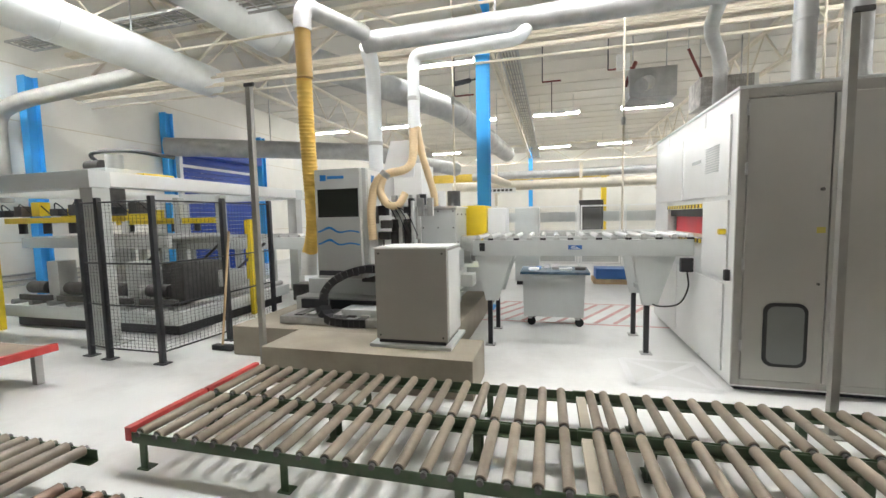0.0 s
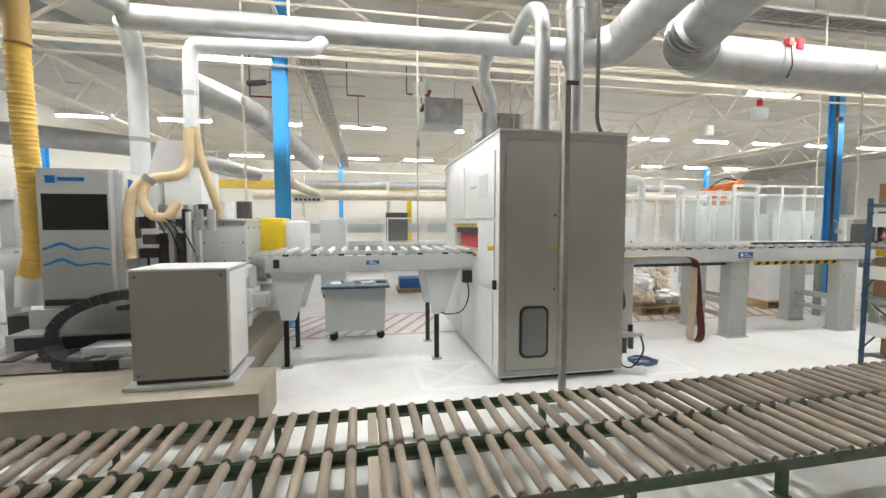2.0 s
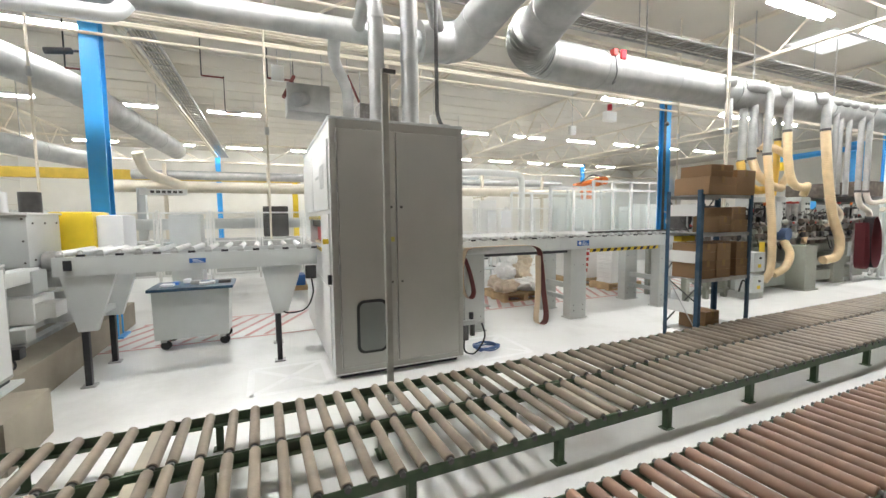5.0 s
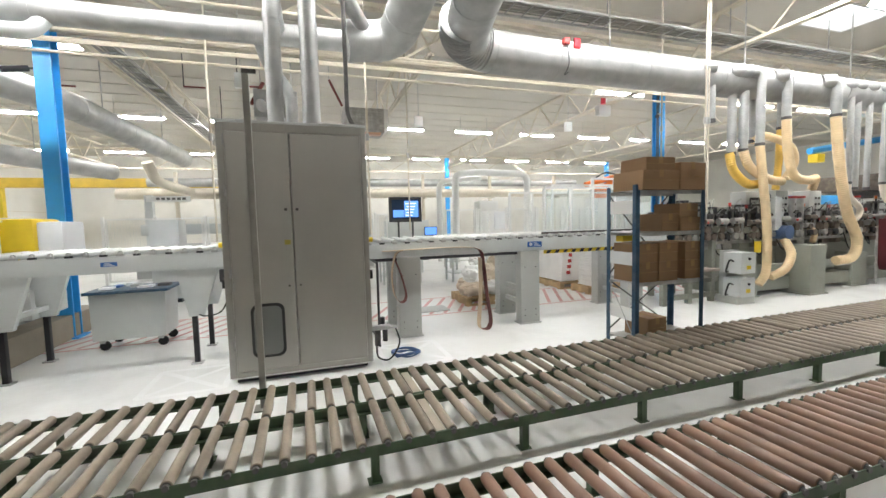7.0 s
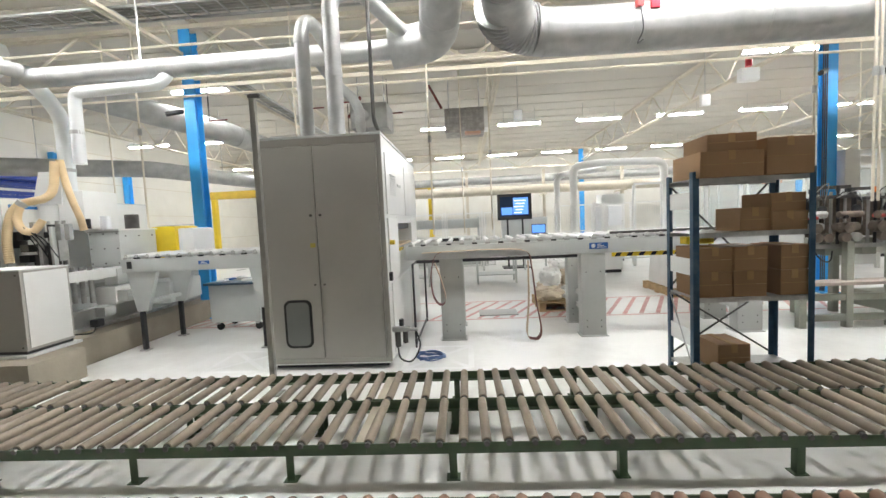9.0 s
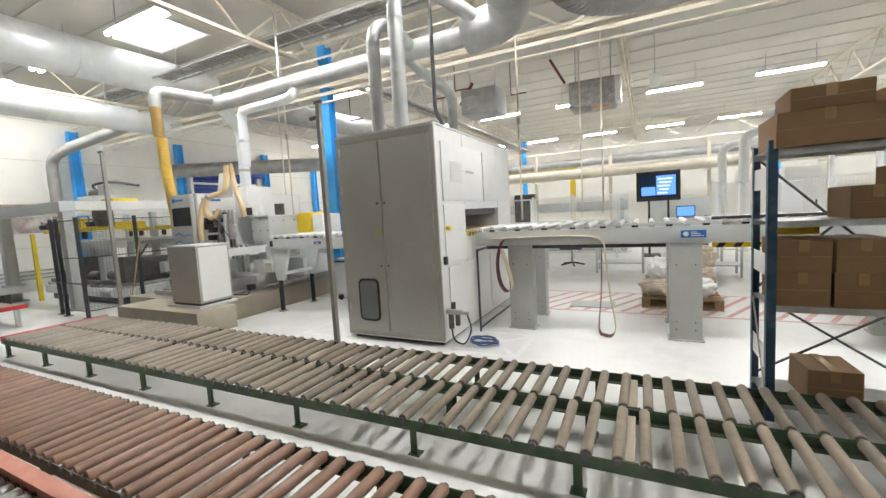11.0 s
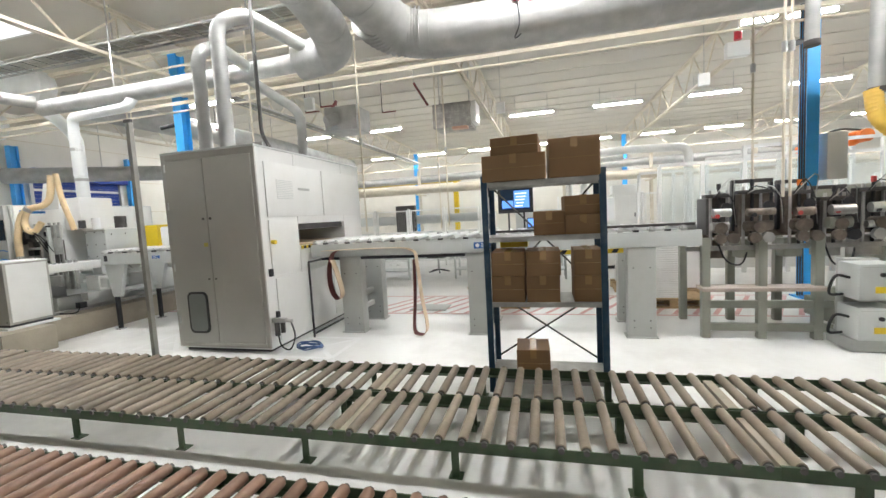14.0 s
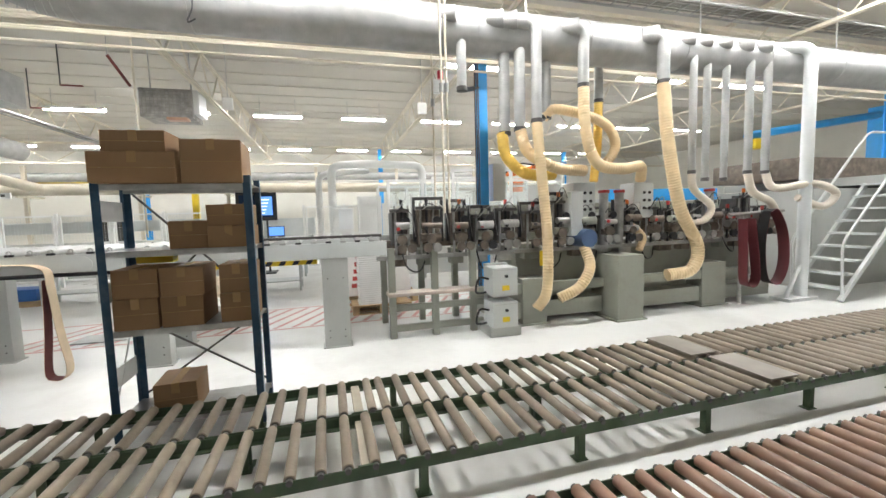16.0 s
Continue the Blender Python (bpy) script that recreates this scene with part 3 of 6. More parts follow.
# side panels, left and right alike
for sx, x, name in ((-1, X0, "l"), (1, X1, "r")):
    def slab(y0, z0, y1, z1, t=0.014):
        return BX(min(x, x + sx * t) + sx * -0.004, y0, z0, max(x, x + sx * t) + sx * -0.004, y1, z1, 0.004)
    part("side_panel", slab(3.9, 1.6, 5.11, 2.25), WHITE, m)
    part("side_panel", slab(5.15, 1.6, 6.3, 2.25), WHITE, m)
    p = part("side_door", slab(3.9, 0.9, 4.47, 1.56), WHITE, m)
    part("latch", BX(min(x, x + sx * 0.035), 3.83, 0.9, max(x, x + sx * 0.035), 3.88, 0.99, 0.006), BLACK, p, "black door latch")
    part("side_door", slab(3.95, 0.1, 5.25, 0.86), WHITE, m)
    part("side_door", slab(5.29, 0.1, 6.25, 0.86), WHITE, m)
    part("logo_plate", BX(min(x, x + sx * 0.014), 4.55, 1.94, max(x, x + sx * 0.014), 4.8, 1.97), GREY, m, "small grey maker's mark")
    bm = bmesh.new()
    for k in range(11):
        box(bm, min(x, x + sx * 0.016), 4.1, 1.82 + k * 0.022, max(x, x + sx * 0.016), 4.42, 1.826 + k * 0.022)
    part("vent_slots", bm, LIGHTGREY, m, smooth=False)
    # opening trims with hazard stripes
    for zz in ((SZ0 - 0.045, SZ1 + 0.005) if sx < 0 else (SZ0 - 0.045,)):
        bm = bmesh.new()
        for k in range(12 if sx < 0 else 3):
            y = SY0 + 0.02 + k * 0.1
            box(bm, min(x, x + sx * 0.01), y, zz, max(x, x + sx * 0.01), y + 0.05, zz + 0.04, 0, 0)
            box(bm, min(x, x + sx * 0.01), y + 0.05, zz, max(x, x + sx * 0.01), y + 0.1, zz + 0.04, 0, 1)
        part("hazard_strip", bm, [YELLOW, BLACK], m, "yellow and black hazard strip", smooth=False)
    part("emergency_button", TB([(x, 3.93, 1.3), (x + sx * 0.06, 3.93, 1.3)], 0.025, 12), YELLOW, m)
part("guard_curtain", BX(X0 + 0.1, SY0 + 0.02, SZ0 + 0.03, X0 + 0.12, SY1 - 0.02, SZ1 - 0.07), REDGLOW, m, "red guard inside the infeed slot")
part("feed_belt", BX(X0 + 0.06, SY0 + 0.01, SZ0, X1 - 0.02, SY1 - 0.01, SZ0 + 0.03), BELTTAN, m)
part("slot_bar", BX(X0 + 0.04, SY0, SZ1 - 0.08, X0 + 0.2, SY1, SZ1), BLACK, m)
# black sheet across the slot stands in for the shade in its depth
part("slot_back", BX(X0 + 0.3, SY0, SZ0 + 0.03, X0 + 0.32, SY1, SZ1), BLACK, m)
part("pressure_beam", BX(X1 - 0.25, SY0, SZ1 - 0.08, X1 - 0.05, SY1, SZ1), DARKSTEEL, m)
part("lifting_lug", BX(X1 - 0.16, Y0 + 0.2, H + 0.01, X1 - 0.04, Y0 + 0.22, H + 0.07), ZINC, m)
# air unit at the right front edge
au = thing("air_service_unit", (2.83, 3.83, 0.1), "small air regulator with gauges on the machine's side", "regulator")
part("manifold", BX(2.735, 3.8, 0.36, 2.92, 3.85, 0.41, 0.008), STEEL, au)
part("bowl", TB([(2.79, 3.82, 0.2), (2.79, 3.82, 0.36)], 0.03), DARKSTEEL, au)
part("bowl", TB([(2.87, 3.82, 0.24), (2.87, 3.82, 0.36)], 0.027), DARKSTEEL, au)
part("valve", TB([(2.84, 3.79, 0.43), (2.84, 3.79, 0.5)], 0.025), BLACK, au)
part("valve", TB([(2.92, 3.82, 0.38), (3.0, 3.82, 0.38)], 0.018), STEEL, au)
part("air_hose", TB(spline([(2.98, 3.82, 0.38), (3.02, 3.82, 0.2), (2.92, 3.85, 0.03), (2.8, 3.86, 0.06), (2.78, 3.84, 0.2)]), 0.009, 8), RUBBER, au)
bm = bmesh.new()
rng = random.Random(3)
pts = [(3.12 + 0.13 * math.cos(k * 0.9) * (1 + 0.3 * rng.random()), 3.95 + 0.1 * math.sin(k * 0.9) * (1 + 0.3 * rng.random()), 0.02 + 0.05 * rng.random()) for k in range(34)]
tube(bm, spline(pts, 0.03), 0.008, 6)
solid("coiled_hose", bm, mat("hose_blue", (0.06, 0.12, 0.28), 0.4), "thin blue air hose lying in a tangle on the floor", "hose")

# extraction stacks on the machine
for name, pts, r in (
        ("exhaust_pipe", [(2.0, 5.9, 2.43), (2.0, 5.9, 3.35), (1.75, 5.55, 3.55), (1.7, 5.05, 3.68)], 0.075),
        ("exhaust_pipe", [(1.91, 3.96, 2.43), (1.91, 3.96, 3.62), (1.91, 4.3, 3.82), (1.93, 4.85, 3.7)], 0.075),
        ("exhaust_pipe", [(2.24, 3.94, 2.43), (2.24, 3.94, 3.88), (2.5, 4.1, 4.02), (2.9, 4.75, 3.8)], 0.085)):
    th = thing(name, pts[0], "shiny galvanised extraction pipe rising from the machine", "pipe", "extraction pipes")
    part("pipe", TB(rounded(pts, 0.22, 7), r, 18), ZINC, th)
    a, b = Vector(pts[0]), Vector(pts[1])
    for k in (0.02, 0.45, 0.86):
        c = a + (b - a) * k
        part("collar", TB([c - Vector((0, 0, 0.03)), c + Vector((0, 0, 0.03))], r * 1.07, 18), ZINC, th)
th = thing("hanging_conduit", (2.72, 4.0, 2.42), "dark steel conduit hanging from the roof to the machine", "conduit")
part("conduit", TB(rounded([(2.7, 4.1, 2.43), (2.6, 4.1, 2.6), (2.6, 4.1, 5.28)], 0.1), 0.022, 8), DARKSTEEL, th)

# fan box hung behind the machine
th = thing("fan_heater", (1.4, 8.2, 3.5), "galvanised fan heater box hung under the roof", "heater")
part("casing", BX(1.3, 7.9, 3.45, 2.05, 8.6, 3.95, 0.02), ZINC, th)
part("spout", TB([(1.6, 7.9, 3.7), (1.45, 7.7, 3.6)], 0.12), ZINC, th)
part("pipe", TB([(1.25, 8.0, 3.7), (1.45, 8.2, 4.15)], 0.035), DARKRED, th)
part("hanger", TB([(1.4, 8.2, 3.9), (1.4, 8.2, 5.28)], 0.012), STEEL, th)
part("hanger", TB([(1.95, 8.2, 3.9), (1.95, 8.2, 5.28)], 0.012), STEEL, th)

# ---------------------------------------------------------------- roller tables before and after the machine


def roller_table(name, x0, x1, y0, y1, pitch, label, legs, slim):
    th = thing(name, ((x0 + x1) / 2, (y0 + y1) / 2, 0), label, "roller table")
    for y in (y0, y1 - 0.05):
        part("side_beam", BX(x0, y, 1.03, x1, y + 0.05, 1.2, 0.005), LIGHTGREY, th)
    bm = bmesh.new()
    n = int((x1 - x0) / 0.6)
    for i in range(n + 1):
        x = x0 + 0.02 + (x1 - x0 - 0.08) * i / n
        box(bm, x, y0 + 0.05, 1.06, x + 0.04, y1 - 0.05, 1.12)
    part("cross_beam", bm, LIGHTGREY, th, smooth=False)
    bm = bmesh.new()
    tube(bm, [(0, 0, 0), (0, y1 - y0 - 0.02, 0)], 0.026, 12)
    tube(bm, [(0, -0.02, 0), (0, y1 - y0, 0)], 0.012, 8)
    me = finish(bm, "roller", ROLLW, True)
    k = 0
    x = x0 + 0.06
    while x < x1 - 0.03:
        o = new("roller", me)
        o.parent = th
        o.location = Vector((x, y0 + 0.01, 1.232)) - th.location
        bm = BX(x - 0.03, y0 - 0.004, 1.2, x + 0.03, y0 + 0.03, 1.222, 0.004)
        part("bearing", bm, BLACK if k % 2 else STEEL, th)
        x += pitch
        k += 1
    return th


ROLLW = mat("pale_roller", (0.66, 0.66, 0.65), 0.3, 0.4, var=0.08, scale=6)
t1 = roller_table("infeed_table", -0.86, 1.36, 4.55, 5.35, 0.142, "light grey roller table feeding the sanding machine", (), True)
for x in (-0.7, 0.925):
    for y in (4.6, 5.3):
        bm = bmesh.new()
        prism(bm, [(x - 0.12, 1.03), (x + 0.28, 1.03), (x + 0.12, 0.52), (x - 0.02, 0.52)], "y", y - 0.03, y + 0.03)
        g = part("gusset_leg", bm, LIGHTGREY, t1)
        part("foot_tube", BX(x + 0.0, y - 0.025, 0.015, x + 0.05, y + 0.025, 0.53, 0.004), BLACK, g, "black square tube foot")
        part("foot_pad", BX(x - 0.03, y - 0.05, 0, x + 0.08, y + 0.05, 0.016, 0.003), STEEL, g)
    part("stretcher", BX(x + 0.02, 4.63, 0.6, x + 0.07, 5.27, 0.65), LIGHTGREY, t1)
part("maker_plate", BX(0.17, 4.541, 1.1, 0.31, 4.549, 1.145), LABELBLUE, t1, "small blue maker's plate")
bm = bmesh.new()
for k in range(3):
    box(bm, 0.2, 4.538, 1.107 + 0.012 * k, 0.29 - 0.02 * k, 4.5405, 1.112 + 0.012 * k)
part("plate_print", bm, PAPER, t1, smooth=False)
part("slot", BX(-0.78, 4.54, 1.08, -0.72, 4.549, 1.17), BLACK, t1)
th = thing("socket_box", (1.27, 4.5, 0.95), "black plug box with a hanging cable", "socket")
part("box", BX(1.23, 4.48, 0.88, 1.34, 4.549, 1.02, 0.012), BLACK, th)
part("cable", TB(spline([(1.29, 4.5, 0.88), (1.3, 4.5, 0.72), (1.22, 4.5, 0.56), (1.05, 4.55, 0.52), (0.97, 4.6, 0.56)]), 0.008, 8), RUBBER, th)

t2 = roller_table("outfeed_table", 2.79, 7.5, 4.65, 5.6, 0.16, "long grey roller conveyor table behind the sanding machine", (), False)
for x in (3.2, 4.93, 6.76):
    for y in (4.66, 5.35):
        part("leg", BX(x, y, 0.012, x + 0.29, y + 0.16, 1.03, 0.006), GREY, t2)
        part("foot_plate", BX(x - 0.02, y - 0.02, 0, x + 0.31, y + 0.18, 0.014, 0.003), GREY, t2)
        for z in (0.12, 0.2, 0.8):
            for dx in (0.06, 0.23):
                part("bolt", TB([(x + dx, y - 0.004, z), (x + dx, y + 0.004, z)], 0.008, 6), DARKSTEEL, t2)
    part("stretcher", BX(x + 0.1, 4.82, 0.42, x + 0.15, 5.36, 0.5), GREY, t2)
    part("stretcher", BX(x + 0.1, 4.82, 0.24, x + 0.15, 5.36, 0.3), GREY, t2)
part("maker_plate", BX(5.03, 4.64, 1.08, 5.25, 4.649, 1.155), LABELBLUE, t2, "blue maker's plate")
bm = bmesh.new()
for k in range(3):
    box(bm, 5.12, 4.637, 1.095 + 0.018 * k, 5.23 - 0.03 * k, 4.6395, 1.103 + 0.018 * k)
tube(bm, [(5.075, 4.636, 1.118), (5.075, 4.6395, 1.118)], 0.025, 12)
part("plate_print", bm, PAPER, t2, smooth=False)
for x in (4.55, 4.8):
    bm = bmesh.new()
    tube(bm, [(x, 4.645, 1.1), (x, 4.6495, 1.1)], 0.075, 24)
    part("round_cover", bm, LIGHTGREY, t2)
hz = part("hazard_strip", BX(5.3, 4.664, 0.975, 6.72, 4.674, 1.025), YELLOW, t2, "yellow and black hazard strip under the beam", smooth=False)
for k in range(10):
    x = 5.33 + 0.14 * k
    part("stripe", prism(bmesh.new(), [(x, 0.977), (x + 0.06, 0.977), (x + 0.09, 1.023), (x + 0.03, 1.023)], "y", 4.66, 4.664), BLACK, hz, smooth=False)
part("side_rail", BX(5.3, 4.7, 1.25, 7.45, 4.73, 1.28), DARKSTEEL, t2)
part("drive_shaft", TB([(2.9, 4.72, 1.0), (4.9, 4.72, 1.0)], 0.02, 8), BLACK, t2)

# abrasive belts hung over the beam
b1 = solid("abrasive_belt", band([(3.0, 4.6, 1.12), (3.9, 4.6, 1.13), (4.26, 4.58, 1.09), (4.32, 4.56, 0.9), (4.36, 4.55, 0.5), (4.41, 4.55, 0.16), (4.38, 4.55, 0.04), (4.3, 4.55, 0.03), (4.24, 4.55, 0.1), (4.27, 4.55, 0.5), (4.28, 4.57, 0.98)], 0.12, 0.004, (0, 1, 0.0)), [BELTTAN, BELTRED], "used tan and dark red abrasive belt slung over the beam", "belt", group="abrasive belts")
solid("abrasive_belt", band([(3.25, 4.6, 1.12), (3.16, 4.57, 1.08), (3.1, 4.55, 0.85), (3.12, 4.55, 0.6), (3.2, 4.55, 0.48), (3.27, 4.55, 0.55), (3.22, 4.55, 0.8), (3.15, 4.56, 1.0)], 0.12, 0.004, (0, 1, 0)), [BELTRED, BELTTAN], "dark abrasive belt hanging beside the table leg", "belt", group="abrasive belts")

# guard mesh behind the machine outlet
th = thing("mesh_guard", (2.95, 5.2, 0), "thin black tube guard frame beside the machine", "guard")
bm = bmesh.new()
for a in ((2.9, 4.4), (2.9, 5.7)):
    tube(bm, [(a[0], a[1], 0), (a[0], a[1], 1.0)], 0.014, 6)
tube(bm, [(2.9, 4.4, 1.0), (2.9, 5.7, 1.0)], 0.014, 6)
tube(bm, [(2.9, 4.4, 0.05), (2.9, 5.7, 0.05)], 0.014, 6)
part("frame", bm, BLACK, th)

# ---------------------------------------------------------------- tool cart
c = thing("tool_cart", (0.02, 5.75, 0), "grey sheet metal cart on castors, covered with tools and rags", "cart")
bm = bmesh.new()
prism(bm, [(-0.37, 0.7), (0.42, 0.7), (0.4, 0.13), (-0.36, 0.13)], "y", 5.5, 6.0)
part("body", bm, LIGHTGREY, c)
part("top", BX(-0.4, 5.42, 0.7, 0.47, 6.05, 0.735, 0.006), DARKBLUE, c)
for x in (-0.28, 0.33):
    for y in (5.56, 5.94):
        w = part("castor_fork", BX(x - 0.03, y - 0.025, 0.09, x + 0.03, y + 0.025, 0.13), STEEL, c)
        part("wheel", TB([(x + 0.02, y - 0.016, 0.055), (x + 0.02, y + 0.016, 0.055)], 0.055, 16), RUBBER, w)
rng = random.Random(8)
for i in range(7):
    x, y = -0.3 + 0.1 * i, 5.52 + 0.3 * rng.random()
    w = 0.06 + 0.08 * rng.random()
    h = 0.02 + 0.04 * rng.random()
    mt = (PAPER, LABELBLUE, PAPER, STEEL, WHITEBAG, PAPER, DARKSTEEL)[i]
    solid("rag", BX(x, y, 0.736, x + w, y + 0.12, 0.736 + h, 0.008), mt, "small cloth, paper or tool lying on the cart", "clutter", group="clutter on the cart")

# ---------------------------------------------------------------- storage rack with cartons
R = thing("storage_rack", (5.87, 3.28, 0), "blue boltless rack with steel shelves, loaded with cartons", "rack")
for x, sx in ((5.4, 1), (6.35, -1)):
    for y, sy in ((3.06, 1), (3.5, -1)):
        bm = bmesh.new()
        box(bm, min(x, x + sx * 0.05), min(y, y + sy * 0.004), 0, max(x, x + sx * 0.05), max(y, y + sy * 0.004), 1.8)
        box(bm, min(x, x + sx * 0.004), min(y + sy * 0.004, y + sy * 0.05), 0, max(x, x + sx * 0.004), max(y + sy * 0.004, y + sy * 0.05), 1.8)
        part("upright", bm, DARKBLUE, R, smooth=False)
SH = (1.745, 1.3, 0.765, 0.13)
for z in SH:
    bm = bmesh.new()
    box(bm, 5.41, 3.075, z - 0.004, 6.34, 3.49, z)
    for y in (3.07, 3.475):
        box(bm, 5.41, y, z - 0.04, 6.34, y + 0.012, z - 0.004)
    part("shelf", bm, STEEL, R, smooth=False)
for a, b in (((5.42, 0.15), (6.33, 0.76)), ((6.33, 0.15), (5.42, 0.76)), ((5.42, 0.78), (6.33, 1.74)), ((6.33, 0.78), (5.42, 1.74))):
    part("brace", TB([(a[0], 3.515, a[1]), (b[0], 3.515, b[1])], 0.009, 6), DARKSTEEL, R)
for z in (0.35, 0.95, 1.5):
    part("side_plate", BX(5.406, 3.11, z, 5.41, 3.45, z + 0.14), WHITE, R)
part("end_brace", TB([(5.405, 3.1, 0.2), (5.405, 3.46, 0.75)], 0.006, 6), STEEL, R)


def carton(x, y, z, w, d, h, turn=0.0, open_top=False):
    """A taped cardboard box."""
    th = thing("carton", (x + w / 2, y + d / 2, z), "brown cardboard carton closed with tape", "box", "cartons on the rack")
    bm = BX(x, y, z, x + w, y + d, z + h, 0.006)
    for v in bm.verts:
        v.co += Vector((random.uniform(-0.004, 0.004), random.uniform(-0.004, 0.004), random.uniform(-0.003, 0.003)))
    part("body", bm, CARD, th)
    part("tape", BX(x + w / 2 - 0.025, y - 0.003, z + h - 0.07, x + w / 2 + 0.025, y + 0.002, z + h), TAPE, th)
    part("tape", BX(x + w / 2 - 0.025, y, z + h - 0.0015, x + w / 2 + 0.025, y + d, z + h + 0.003), TAPE, th)
    part("flap_seam", BX(x + 0.005, y - 0.002, z + h * 0.48, x + w - 0.005, y + 0.002, z + h * 0.48 + 0.004), TAPE, th)
    th.rotation_euler = (0, 0, radians(turn))
    return th


z = SH[0] + 0.001
carton(5.42, 3.0, z, 0.49, 0.42, 0.2, 1)
carton(5.5, 3.02, z + 0.202, 0.37, 0.38, 0.135, -2)
carton(5.93, 3.02, z, 0.37, 0.44, 0.29, 2)
z = SH[1] + 0.001
carton(5.8, 3.12, z, 0.24, 0.32, 0.19, 2)
carton(6.05, 3.1, z, 0.27, 0.36, 0.15, -1)
carton(6.04, 3.12, z + 0.152, 0.28, 0.34, 0.15, 2)
z = SH[2] + 0.001
for x in (5.45, 5.73, 6.1):
    w = 0.265 if x < 6 else 0.215
    carton(x, 3.08, z, w, 0.36, 0.21, 0)
    carton(x + 0.003, 3.085, z + 0.212, w, 0.36, 0.2, 1)
z = SH[3] + 0.001
carton(5.62, 3.12, z, 0.27, 0.33, 0.22, 3)
solid("yellow_tray", BX(5.5, 3.36, 1.19, 5.74, 3.47, 1.258, 0.01), YELLOW, "yellow plastic tray hung under a shelf", "tray")

# ---------------------------------------------------------------- concrete plinth, box and edge machine
pl = thing("machine_plinth", (-2.0, 5.0, 0), "worn concrete foundation block under the edge machine", "plinth")
part("front_block", BX(-2.56, 3.12, 0, -0.6, 3.7, 0.33, 0.014), CONC, pl)
part("rear_block", BX(-3.4, 3.7, 0, -0.95, 7.2, 0.326, 0.014), CONC, pl)
b = thing("switch_box", (-1.2, 3.6, 0.33), "plain sheet metal box on the concrete block, coloured shaded in front, lit on lid and side", "cabinet")
# one paint: body coloured as shaded, lid and side plate white as lit
part("body", BX(-1.52, 3.36, 0.39, -0.86, 3.86, 1.2, 0.012), SHADEGREY, b)
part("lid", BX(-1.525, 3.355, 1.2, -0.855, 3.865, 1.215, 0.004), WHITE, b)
part("base_tray", BX(-1.57, 3.31, 0.332, -0.82, 3.9, 0.36, 0.004), LIGHTGREY, b)
part("foot", BX(-1.5, 3.37, 0.36, -0.88, 3.85, 0.39), BLACK, b)
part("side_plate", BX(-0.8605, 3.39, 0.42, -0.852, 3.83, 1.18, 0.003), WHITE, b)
for x in (-1.48, -0.9):
    for z in (0.43, 1.16):
        part("screw", TB([(x, 3.352, z), (x, 3.361, z)], 0.009, 8), DARKSTEEL, b)

E = thing("edge_machine", (-2.0, 5.4, 0.33), "light grey edge processing machine with hood, hoses and blue waves", "machine")
part("base_beam", BX(-3.0, 4.3, 0.332, -1.5, 6.9, 0.55, 0.02), GREY, E)
part("slide_rail", BX(-2.9, 3.85, 0.34, -1.7, 4.25, 0.42, 0.01), STEEL, E)
part("slide_carriage", BX(-2.2, 3.95, 0.42, -1.75, 4.2, 0.5, 0.01), LIGHTGREY, E)
part("drive_bed", BX(-2.95, 4.5, 0.55, -1.6, 6.6, 0.74, 0.02), LIGHTGREY, E)
part("hood", BX(-2.8, 4.58, 0.74, -2.17, 7.1, 2.08, 0.03), LIGHTGREY, E, "light grey hood")
part("front_cover", BX(-2.82, 4.5, 0.74, -2.22, 4.58, 2.07, 0.02), GREY, E)
part("side_cover", BX(-2.175, 4.6, 0.8, -2.15, 7.05, 2.06, 0.008), WHITE, E)
part("window", BX(-2.78, 4.494, 1.49, -2.24, 4.502, 1.83), DARKGLASS, E, "dark observation window")
part("handle_bar", BX(-2.78, 4.46, 0.78, -2.26, 4.5, 0.84, 0.01), BLACK, E)
for z in (1.17, 1.32):
    bm = bmesh.new()
    top = [(-2.79 + 0.55 * i / 20, z + 0.055 * math.exp(-((i - 6) / 3.2) ** 2) + 0.012 * math.sin(i * 0.5)) for i in range(21)]
    prism(bm, top + [(p[0], p[1] - 0.018 - 0.012 * math.exp(-((k - 6) / 4) ** 2)) for k, p in reversed(list(enumerate(top)))], "y", 4.494, 4.5)
    part("wave_stripe", bm, LOGOBLUE, E, "painted blue wave")
part("logo_mark", BX(-2.74, 4.494, 1.93, -2.66, 4.5, 2.0), LOGOBLUE, E)
part("logo_bar", BX(-2.64, 4.494, 1.95, -2.42, 4.5, 1.985), LOGOBLUE, E)
part("logo_mark", BX(-2.152, 4.68, 1.9, -2.146, 4.76, 1.99), LOGOBLUE, E)
part("logo_bar", BX(-2.152, 4.78, 1.93, -2.146, 5.05, 1.97), LOGOBLUE, E)
part("head_box", BX(-1.56, 4.85, 1.1, -1.12, 5.5, 1.58, 0.012), LIGHTGREY, E)
part("head_lid", BX(-1.58, 4.83, 1.58, -1.1, 5.52, 1.6, 0.006), WHITE, E)
part("head_lower", BX(-1.5, 4.95, 0.75, -1.15, 5.4, 1.1, 0.02), GREY, E)
part("side_unit", BX(-1.3, 4.6, 0.62, -1.02, 5.0, 0.85, 0.02), WHITE, E)
part("side_unit", BX(-1.2, 5.2, 0.5, -0.75, 5.9, 0.82, 0.02), LIGHTGREY, E)
part("motor", TB([(-1.1, 5.1, 1.12), (-0.9, 5.1, 1.12)], 0.11, 18), STEEL, E, "round motor housing")
part("yellow_guard", BX(-1.25, 5.55, 1.12, -0.85, 6.1, 1.62, 0.05), YELLOW, E, "yellow guard hood")
